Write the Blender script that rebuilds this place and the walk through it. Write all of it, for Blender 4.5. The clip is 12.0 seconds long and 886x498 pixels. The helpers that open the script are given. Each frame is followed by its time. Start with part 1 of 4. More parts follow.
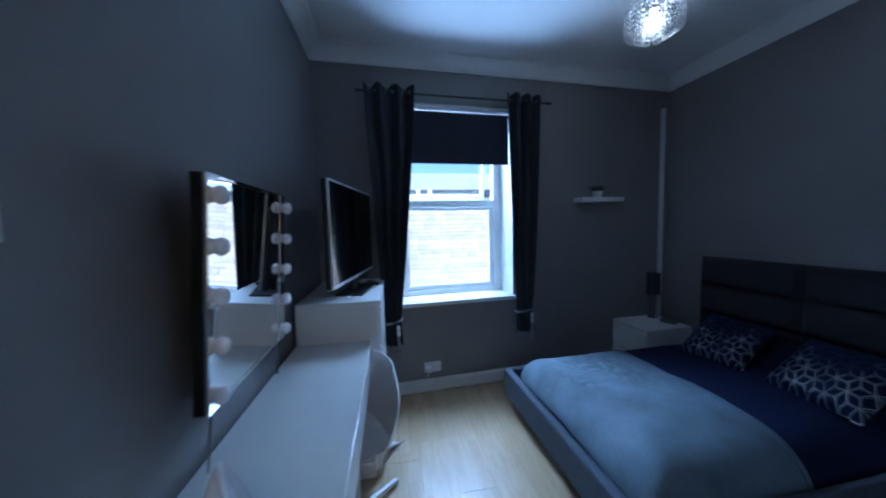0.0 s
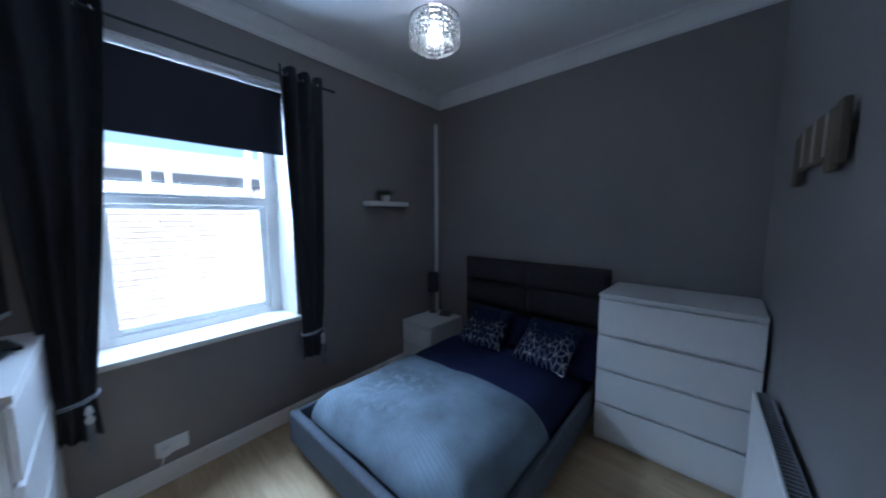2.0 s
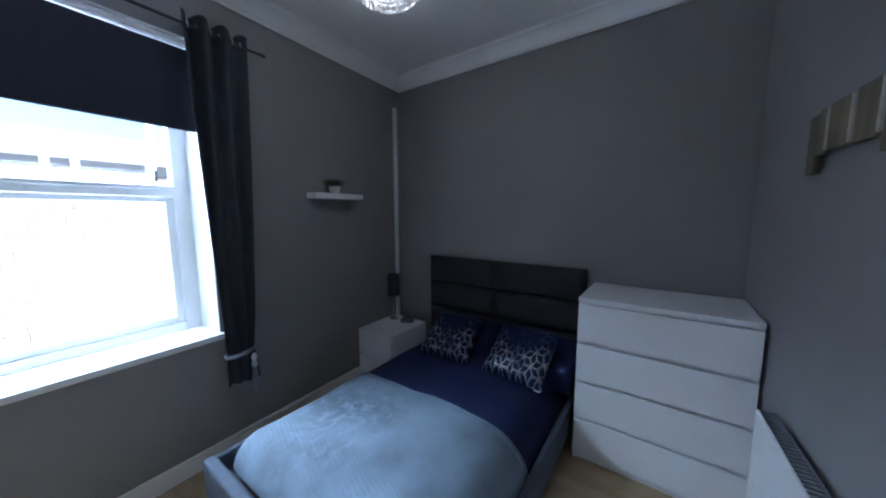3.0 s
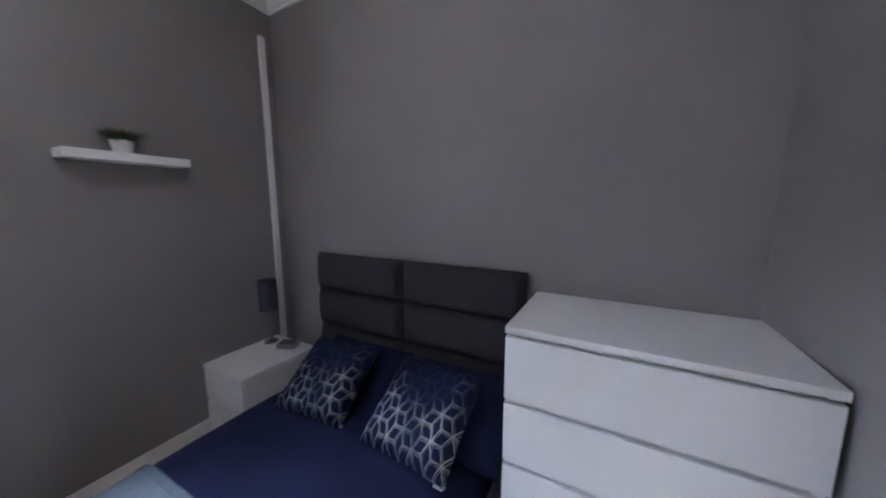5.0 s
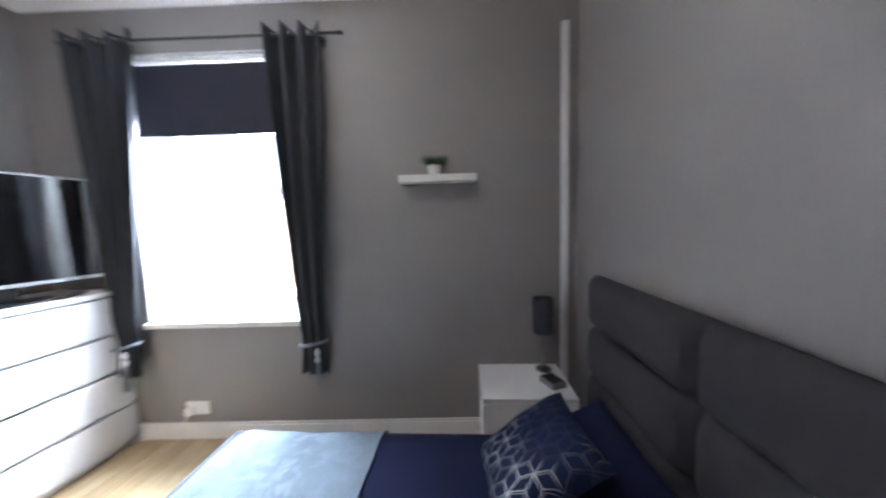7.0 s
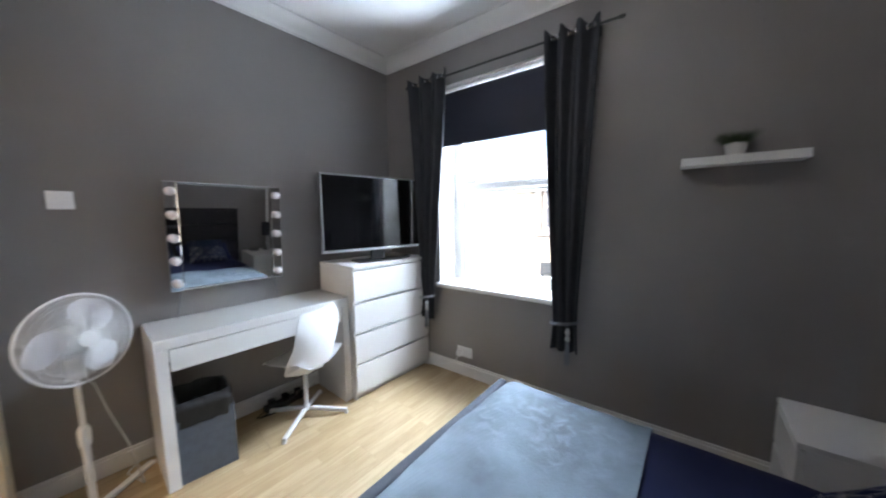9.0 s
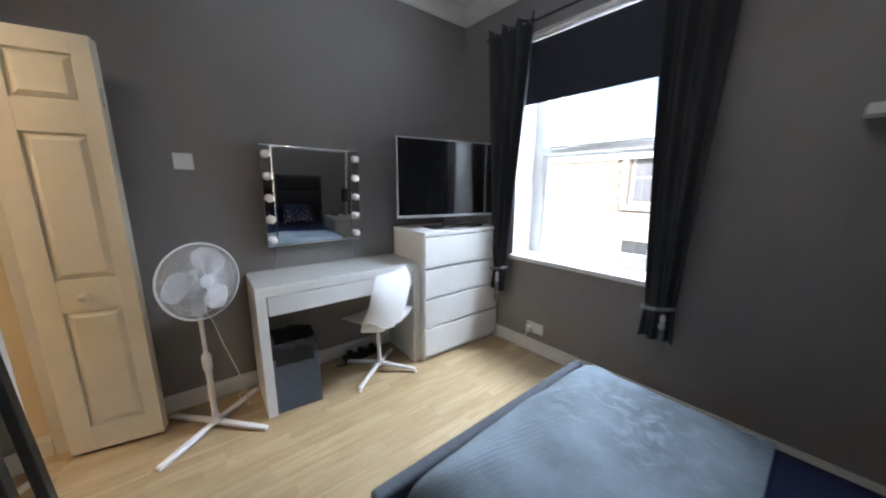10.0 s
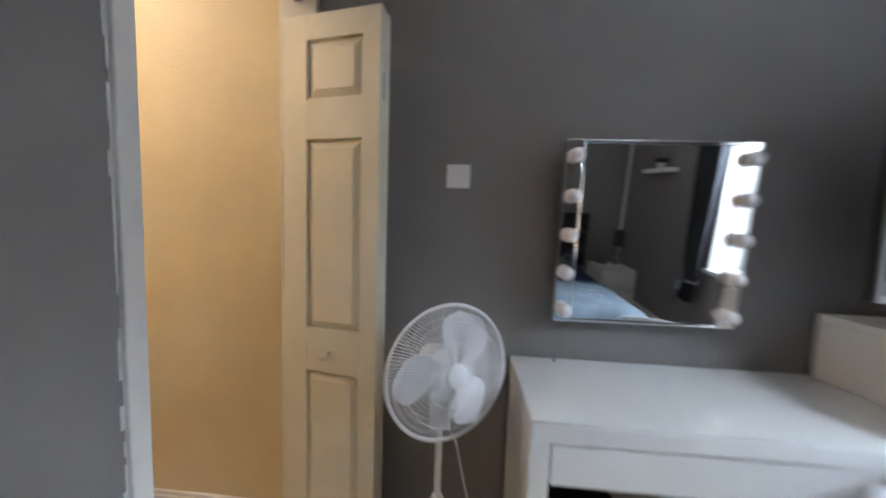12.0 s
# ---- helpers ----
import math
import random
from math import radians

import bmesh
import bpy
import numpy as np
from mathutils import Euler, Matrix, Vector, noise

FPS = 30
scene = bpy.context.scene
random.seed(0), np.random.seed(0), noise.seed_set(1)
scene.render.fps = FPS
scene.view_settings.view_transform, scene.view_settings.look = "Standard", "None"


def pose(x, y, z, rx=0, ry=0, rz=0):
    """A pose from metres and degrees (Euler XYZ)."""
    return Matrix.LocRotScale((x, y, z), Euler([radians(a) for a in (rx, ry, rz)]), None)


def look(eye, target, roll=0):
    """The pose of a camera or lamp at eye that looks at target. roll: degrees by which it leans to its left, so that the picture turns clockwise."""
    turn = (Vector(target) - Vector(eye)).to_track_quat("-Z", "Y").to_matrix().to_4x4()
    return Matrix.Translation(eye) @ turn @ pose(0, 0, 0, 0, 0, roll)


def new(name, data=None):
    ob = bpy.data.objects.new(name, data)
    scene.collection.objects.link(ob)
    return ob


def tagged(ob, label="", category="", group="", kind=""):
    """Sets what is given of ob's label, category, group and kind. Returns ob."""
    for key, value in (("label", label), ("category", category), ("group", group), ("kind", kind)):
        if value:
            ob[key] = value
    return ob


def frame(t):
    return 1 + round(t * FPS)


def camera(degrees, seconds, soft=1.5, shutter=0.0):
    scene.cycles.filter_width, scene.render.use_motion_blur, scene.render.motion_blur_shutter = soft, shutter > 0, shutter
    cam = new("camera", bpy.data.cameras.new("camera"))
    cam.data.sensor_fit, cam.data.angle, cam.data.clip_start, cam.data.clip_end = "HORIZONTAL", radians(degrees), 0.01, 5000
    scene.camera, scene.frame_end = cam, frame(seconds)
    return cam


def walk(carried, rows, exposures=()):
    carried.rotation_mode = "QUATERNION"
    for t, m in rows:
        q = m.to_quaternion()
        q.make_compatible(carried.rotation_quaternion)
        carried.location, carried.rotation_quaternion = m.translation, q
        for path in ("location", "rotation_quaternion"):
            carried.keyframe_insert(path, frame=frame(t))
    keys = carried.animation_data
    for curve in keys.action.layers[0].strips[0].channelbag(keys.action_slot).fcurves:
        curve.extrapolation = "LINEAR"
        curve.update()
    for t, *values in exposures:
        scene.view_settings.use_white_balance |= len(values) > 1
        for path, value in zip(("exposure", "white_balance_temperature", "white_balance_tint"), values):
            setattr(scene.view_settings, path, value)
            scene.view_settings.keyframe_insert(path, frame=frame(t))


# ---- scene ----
cam = camera(110.0, 12.0, 2.0, 0.5)
PATH = [
    (0, (0.546, 0.486, 1.41), (0.875, 2.453, 1.26), -1.5),
    (0.5, (0.622, 0.600, 1.412), (1.165, 2.520, 1.270), -1.7),
    (1, (0.663, 0.675, 1.439), (1.391, 2.531, 1.281), -1.3),
    (1.5, (0.723, 0.709, 1.463), (1.842, 2.355, 1.274), -1.0),
    (2, (0.687, 0.788, 1.493), (2.156, 2.13, 1.287), -0.3),
    (2.5, (0.762, 0.89, 1.495), (2.355, 2.081, 1.29), 0.1),
    (2.7, (0.833, 0.927, 1.488), (2.434, 2.107, 1.273), 0.0),
    (4.3, (1.499, 1.096, 1.444), (3.177, 2.152, 1.178), -0.7),
    (4.5, (1.582, 1.101, 1.432), (3.286, 2.114, 1.166), -0.5),
    (5, (1.859, 1.068, 1.395), (3.588, 2.033, 1.112), -0.1),
    (5.5, (2.107, 1.069, 1.412), (3.82, 2.062, 1.133), 0.5),
    (6, (2.311, 1.171, 1.434), (3.85, 2.419, 1.165), -0.7),
    (6.5, (2.491, 1.255, 1.397), (3.417, 3.012, 1.158), -2.0),
    (7, (2.619, 1.257, 1.351), (2.464, 3.244, 1.187), -1.6),
    (7.5, (2.677, 1.262, 1.398), (2.137, 3.175, 1.179), -1.8),
    (7.7, (2.639, 1.238, 1.38), (2.008, 3.124, 1.169), -1.7),
    (9.3, (2.332, 0.996, 1.345), (0.94, 2.407, 1.077), -0.2),
    (9.5, (2.328, 1.011, 1.326), (0.88, 2.353, 1.011), 0.0),
    (10, (2.255, 1.032, 1.317), (0.701, 2.229, 0.925), 0.4),
    (10.5, (2.059, 0.986, 1.283), (0.443, 2.117, 0.951), -0.3),
    (11, (1.818, 0.983, 1.297), (0.084, 1.926, 0.975), -0.1),
    (11.5, (1.49, 0.995, 1.324), (-0.431, 1.485, 1.059), 0.5),
    (12, (1.176, 1.016, 1.261), (-0.812, 0.864, 1.11), 1.9),
]
walk(cam, [(t, look(eye, target, roll)) for t, eye, target, roll in PATH],
     [(0.0, 0.7, 4400, 8), (1.0, 0.6, 4500, 8), (2.0, 1.0, 5000, 10), (2.7, 1.4, 5200, 11), (4.3, 2.25, 5900, 18), (5.0, 2.5, 6150, 21), (6.0, 3.1, 6600, 18), (6.5, 3.35, 6550, 16),
      (7.0, 3.3, 6400, 15), (7.7, 2.87, 6350, 15), (9.3, 2.1, 6500, 14), (10.5, 1.75, 6550, 14), (11.0, 1.7, 6500, 14), (12.0, 1.8, 6450, 14)])

# ---- size of the room ----
W, S_0, CEIL = 3.29, 0.445, 2.76           # east wall, south wall's y at the west wall, ceiling height
S_SLOPE = 0.165 / 3.27
SLOPE = 0.205 / 3.27                       # the window wall and the wall opposite are a little out of square


def north(x):
    """The y of the window wall's face at x."""
    return 3.0 + SLOPE * x


def south(x):
    return S_0 + S_SLOPE * x


NW_TURN = math.degrees(math.atan(SLOPE))
SOUTH = pose(0, S_0, 0, 0, 0, math.degrees(math.atan(S_SLOPE)))       # along the south wall, y into the room

# ---- light ----
world = bpy.data.worlds.new("world")
scene.world = world
world.use_nodes = True
sky = world.node_tree.nodes.new("ShaderNodeTexSky")
sky.sky_type, sky.sun_disc = "NISHITA", False
sky.sun_elevation, sky.sun_rotation = radians(38), radians(150)
sky.air_density, sky.dust_density = 1.0, 3.0
world.node_tree.nodes["Background"].inputs[1].default_value = 0.15
world.node_tree.links.new(sky.outputs[0], world.node_tree.nodes["Background"].inputs[0])

sun = tagged(new("sun", bpy.data.lights.new("sun", "SUN")), category="light", kind="structure")
sun.data.energy, sun.data.angle, sun.data.color = 3.2, radians(6), (1, 0.95, 0.88)
sun.matrix_world = look((6, -8, 9), (0, 6, 0))

# added unseen lamps that stand in for the sky above the building opposite and the sunlit yard below the window
for name, eye, aim, size_x, size_y, energy, color in (("sky_fill_lamp", (1.12, 3.95, 2.65), (1.12, 3.20, 1.99), 1.5, 1.0, 110, (0.70, 0.85, 1.0)),
                                                      ("yard_bounce_lamp", (1.12, 4.05, 0.10), (1.12, 3.55, 0.90), 1.5, 0.7, 58, (0.72, 0.86, 1.0))):
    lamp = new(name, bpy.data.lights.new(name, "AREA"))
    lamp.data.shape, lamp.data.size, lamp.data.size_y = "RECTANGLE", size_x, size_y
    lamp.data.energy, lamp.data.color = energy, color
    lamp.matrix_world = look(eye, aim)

bulb = new("pendant_bulb_light", bpy.data.lights.new("pendant_bulb_light", "POINT"))
bulb.data.energy, bulb.data.color, bulb.data.shadow_soft_size = 7.5, (1.0, 0.93, 0.84), 0.03
bulb.location = (2.0, 2.04, 2.46)

hall = new("hall_ceiling_light", bpy.data.lights.new("hall_ceiling_light", "POINT"))
hall.data.energy, hall.data.color, hall.data.shadow_soft_size = 5.2, (1.0, 0.80, 0.56), 0.06
hall.location = (0.62, -0.75, 2.40)


# ---- materials ----
def material(name, color, rough=0.6, metal=0.0, vary=0.06, scale=8.0, bump=0.0, bump_scale=200.0, spec=0.5, coat=0.0,
             random_tint=0.0, stretch=(1, 1, 1)):
    """A plain surface with stains at one scale and grain at another."""
    m = bpy.data.materials.new(name)
    m.use_nodes = True
    n, l = m.node_tree.nodes, m.node_tree.links
    b = n["Principled BSDF"]
    b.inputs["Metallic"].default_value = metal
    b.inputs["Specular IOR Level"].default_value = spec
    b.inputs["Coat Weight"].default_value = coat
    tc = n.new("ShaderNodeTexCoord")
    mp = n.new("ShaderNodeMapping")
    mp.inputs["Scale"].default_value = stretch
    l.new(tc.outputs["Object"], mp.inputs["Vector"])
    no = n.new("ShaderNodeTexNoise")
    no.inputs["Scale"].default_value, no.inputs["Detail"].default_value = scale, 5
    l.new(mp.outputs[0], no.inputs["Vector"])
    ramp = n.new("ShaderNodeValToRGB")
    ramp.color_ramp.elements[0].position, ramp.color_ramp.elements[1].position = 0.3, 0.7
    ramp.color_ramp.elements[0].color = (*[c * (1 - vary) for c in color], 1)
    ramp.color_ramp.elements[1].color = (*[min(1, c * (1 + vary)) for c in color], 1)
    l.new(no.outputs["Fac"], ramp.inputs[0])
    out = ramp.outputs[0]
    if random_tint:
        oi, hsv, mr = n.new("ShaderNodeObjectInfo"), n.new("ShaderNodeHueSaturation"), n.new("ShaderNodeMapRange")
        mr.inputs[3].default_value, mr.inputs[4].default_value = 1 - random_tint, 1 + random_tint
        l.new(oi.outputs["Random"], mr.inputs[0])
        l.new(mr.outputs[0], hsv.inputs["Value"])
        l.new(out, hsv.inputs["Color"])
        out = hsv.outputs[0]
    l.new(out, b.inputs["Base Color"])
    rr = n.new("ShaderNodeMapRange")
    rr.inputs[3].default_value, rr.inputs[4].default_value = max(0, rough - 0.07), min(1, rough + 0.07)
    l.new(no.outputs["Fac"], rr.inputs[0])
    l.new(rr.outputs[0], b.inputs["Roughness"])
    if bump:
        n2, bp = n.new("ShaderNodeTexNoise"), n.new("ShaderNodeBump")
        n2.inputs["Scale"].default_value, n2.inputs["Detail"].default_value = bump_scale, 3
        bp.inputs["Strength"].default_value, bp.inputs["Distance"].default_value = bump, 0.002
        l.new(mp.outputs[0], n2.inputs["Vector"])
        l.new(n2.outputs["Fac"], bp.inputs["Height"])
        l.new(bp.outputs[0], b.inputs["Normal"])
    return m


def emitter(name, color, power):
    m = bpy.data.materials.new(name)
    m.use_nodes = True
    b = m.node_tree.nodes["Principled BSDF"]
    b.inputs["Emission Color"].default_value = (*color, 1)
    b.inputs["Emission Strength"].default_value = power
    b.inputs["Base Color"].default_value = (*color, 1)
    return m


def clear(name, color=(1, 1, 1), rough=0.0, ior=1.45):
    m = bpy.data.materials.new(name)
    m.use_nodes = True
    b = m.node_tree.nodes["Principled BSDF"]
    b.inputs["Transmission Weight"].default_value = 1
    b.inputs["Roughness"].default_value = rough
    b.inputs["IOR"].default_value = ior
    b.inputs["Base Color"].default_value = (*color, 1)
    return m


GREY = material("grey_wall_paint", (0.232, 0.218, 0.214), 0.62, vary=0.05, scale=1.3, bump=0.25, bump_scale=180)
CREAM = material("cream_hall_paint", (0.66, 0.56, 0.39), 0.6, vary=0.06, scale=3, bump=0.5, bump_scale=90)
CEILING = material("white_ceiling_paint", (0.74, 0.74, 0.74), 0.8, vary=0.03, scale=2, bump=0.2)
TRIM = material("white_gloss_trim", (0.72, 0.71, 0.69), 0.35, vary=0.05, scale=6, bump=0.1, bump_scale=60)
DOOR_WHITE = material("cream_white_door_paint", (0.70, 0.66, 0.56), 0.42, vary=0.04, scale=5, bump=0.15, bump_scale=90)
MELAMINE = material("white_foil_board", (0.74, 0.73, 0.72), 0.36, vary=0.02, scale=4)
GLASS_TOP = material("white_backed_glass", (0.62, 0.63, 0.62), 0.06, vary=0.02, coat=1.0)
BACKER = material("brown_underlay", (0.26, 0.19, 0.12), 0.8)
UPHOLSTERY = material("charcoal_woven_upholstery", (0.031, 0.028, 0.033), 0.92, vary=0.15, scale=30, bump=0.8, bump_scale=700)
BED_GREY = material("blue_grey_woven_upholstery", (0.075, 0.085, 0.105), 0.9, vary=0.12, scale=30, bump=0.8, bump_scale=700)
NAVY = material("navy_cotton", (0.0105, 0.014, 0.050), 0.9, spec=0.25, vary=0.12, scale=6, bump=0.5, bump_scale=300)
THROW = material("blue_grey_fleece", (0.138, 0.170, 0.202), 0.95, vary=0.34, scale=4, bump=0.9, bump_scale=120)
CURTAIN = material("dark_curtain_cloth", (0.023, 0.025, 0.031), 0.8, vary=0.15, scale=20, bump=0.4, bump_scale=500)
BLIND = material("dark_blackout_cloth", (0.020, 0.021, 0.035), 0.85, vary=0.05, scale=30, bump=0.3, bump_scale=600)
ROPE = material("grey_tieback_rope", (0.19, 0.20, 0.225), 0.6, vary=0.2, scale=60, bump=0.8, bump_scale=300)
CHROME = material("polished_chrome", (0.75, 0.75, 0.76), 0.12, metal=1.0, vary=0.03)
SILVER = material("silver_plastic", (0.50, 0.51, 0.52), 0.35, metal=0.6, vary=0.03)
BLACK_ROD = material("black_metal", (0.02, 0.02, 0.02), 0.4, vary=0.1)
SCREEN = material("black_glossy_screen", (0.006, 0.006, 0.007), 0.09, vary=0.05, spec=0.5)
BLACK_FRAME = material("black_gloss_frame", (0.012, 0.012, 0.012), 0.3, vary=0.1)
MIRROR = material("silvered_mirror", (0.88, 0.89, 0.88), 0.0, metal=1.0, vary=0.0)
MIRROR.node_tree.nodes["Principled BSDF"].inputs["Roughness"].default_value = 0.0
for link in list(MIRROR.node_tree.links):
    if link.to_socket.name == "Roughness":
        MIRROR.node_tree.links.remove(link)
MIRROR.node_tree.nodes["Principled BSDF"].inputs["Roughness"].default_value = 0.01
OPAL = material("opal_bulb_glass", (0.80, 0.76, 0.78), 0.25, vary=0.02)
PLASTIC = material("white_plastic", (0.74, 0.74, 0.75), 0.4, vary=0.03)
BLADE = material("translucent_fan_plastic", (0.82, 0.82, 0.86), 0.35, vary=0.03)
BIN_CLOTH = material("slate_blue_felt", (0.10, 0.115, 0.145), 0.9, vary=0.1, scale=30, bump=0.5, bump_scale=400)
BIN_BAG = material("black_bin_liner", (0.009, 0.009, 0.010), 0.55, vary=0.2, scale=20, bump=1.0, bump_scale=30)
LEAF = material("artificial_grass_leaf", (0.045, 0.075, 0.025), 0.6, vary=0.4, scale=40)
POT = material("white_ceramic", (0.72, 0.71, 0.68), 0.3, vary=0.03)
SHADE = material("dark_navy_lampshade", (0.030, 0.032, 0.045), 0.6, vary=0.1, scale=40, bump=0.3)
SHADE_IN = material("silver_shade_lining", (0.5, 0.5, 0.5), 0.4, vary=0.05)
DRIFT = material("weathered_wood", (0.13, 0.105, 0.07), 0.8, vary=0.4, scale=14, bump=0.8, bump_scale=80, stretch=(1, 1, 0.15))
DRIFT_PALE = material("bleached_wood", (0.42, 0.39, 0.34), 0.8, vary=0.2, scale=14)
GREY_PLASTIC = material("grey_plastic", (0.18, 0.18, 0.19), 0.5)
PAPER = material("white_cloth_tag", (0.75, 0.75, 0.78), 0.8)
STONE = material("pale_coursed_stone", (0.55, 0.50, 0.43), 0.9, vary=0.16, scale=3, bump=1.0, bump_scale=20, random_tint=0.13)
MORTAR = material("dark_weathered_mortar", (0.20, 0.195, 0.185), 0.95, vary=0.1, scale=6)
SLATE = material("pale_grey_roof_tile", (0.50, 0.51, 0.52), 0.6, vary=0.2, scale=4)
PAVING = material("pale_paving", (0.35, 0.33, 0.30), 0.9, vary=0.2, scale=3)
BENCH_WOOD = material("grey_painted_bench", (0.05, 0.06, 0.07), 0.7, vary=0.1)
QUOIN = material("weathered_grey_quoin_stone", (0.26, 0.28, 0.28), 0.9, vary=0.2, scale=4, bump=0.8, bump_scale=20)
FAR_GLASS = material("far_window_glass", (0.14, 0.16, 0.19), 0.1, vary=0.05)
CRYSTAL = clear("cut_crystal", (0.97, 0.97, 0.96), 0.02, 1.5)
PANE = clear("window_glass", (1, 1, 1), 0.0, 1.45)
CLEAR_PLASTIC = clear("clear_acrylic", (0.95, 0.95, 0.97), 0.05, 1.45)
LAMP_GLOW = emitter("lit_lamp", (1.0, 0.93, 0.82), 18)


def laminate():
    """Three-strip light oak laminate, a tone per board and grain along y."""
    m = bpy.data.materials.new("light_oak_laminate")
    m.use_nodes = True
    n, l = m.node_tree.nodes, m.node_tree.links
    b = n["Principled BSDF"]
    tc = n.new("ShaderNodeTexCoord")
    oi = n.new("ShaderNodeObjectInfo")
    add = n.new("ShaderNodeVectorMath")
    l.new(tc.outputs["Object"], add.inputs[0])
    mulr = n.new("ShaderNodeMath")
    mulr.operation, mulr.inputs[1].default_value = "MULTIPLY", 37.0
    l.new(oi.outputs["Random"], mulr.inputs[0])
    l.new(mulr.outputs[0], add.inputs[1])
    mp = n.new("ShaderNodeMapping")
    mp.inputs["Scale"].default_value = (9, 0.9, 9)
    l.new(add.outputs[0], mp.inputs[0])
    grain = n.new("ShaderNodeTexNoise")
    grain.inputs["Scale"].default_value, grain.inputs["Detail"].default_value = 5.0, 8
    grain.inputs["Distortion"].default_value = 0.8
    l.new(mp.outputs[0], grain.inputs[0])
    # strips: three across a board, staggered lengths
    br = n.new("ShaderNodeTexBrick")
    mp2 = n.new("ShaderNodeMapping")
    mp2.inputs["Rotation"].default_value = (0, 0, radians(90))
    l.new(add.outputs[0], mp2.inputs[0])
    l.new(mp2.outputs[0], br.inputs["Vector"])
    br.inputs["Scale"].default_value = 1
    br.inputs["Brick Width"].default_value, br.inputs["Row Height"].default_value = 0.42, 0.064
    br.inputs["Mortar Size"].default_value = 0.0008
    br.inputs["Color1"].default_value = (0.395, 0.290, 0.165, 1)
    br.inputs["Color2"].default_value = (0.470, 0.360, 0.220, 1)
    br.inputs["Mortar"].default_value = (0.36, 0.26, 0.15, 1)
    mix = n.new("ShaderNodeMixRGB")
    mix.blend_type, mix.inputs[0].default_value = "MULTIPLY", 0.55
    ramp = n.new("ShaderNodeValToRGB")
    ramp.color_ramp.elements[0].position, ramp.color_ramp.elements[1].position = 0.35, 0.62
    ramp.color_ramp.elements[0].color, ramp.color_ramp.elements[1].color = (0.72, 0.66, 0.58, 1), (1, 1, 1, 1)
    l.new(grain.outputs["Fac"], ramp.inputs[0])
    l.new(br.outputs[0], mix.inputs[1])
    l.new(ramp.outputs[0], mix.inputs[2])
    l.new(mix.outputs[0], b.inputs["Base Color"])
    rr = n.new("ShaderNodeMapRange")
    rr.inputs[3].default_value, rr.inputs[4].default_value = 0.24, 0.40
    l.new(grain.outputs["Fac"], rr.inputs[0])
    l.new(rr.outputs[0], b.inputs["Roughness"])
    bp = n.new("ShaderNodeBump")
    bp.inputs["Strength"].default_value, bp.inputs["Distance"].default_value = 0.15, 0.001
    l.new(grain.outputs["Fac"], bp.inputs["Height"])
    l.new(bp.outputs[0], b.inputs["Normal"])
    return m


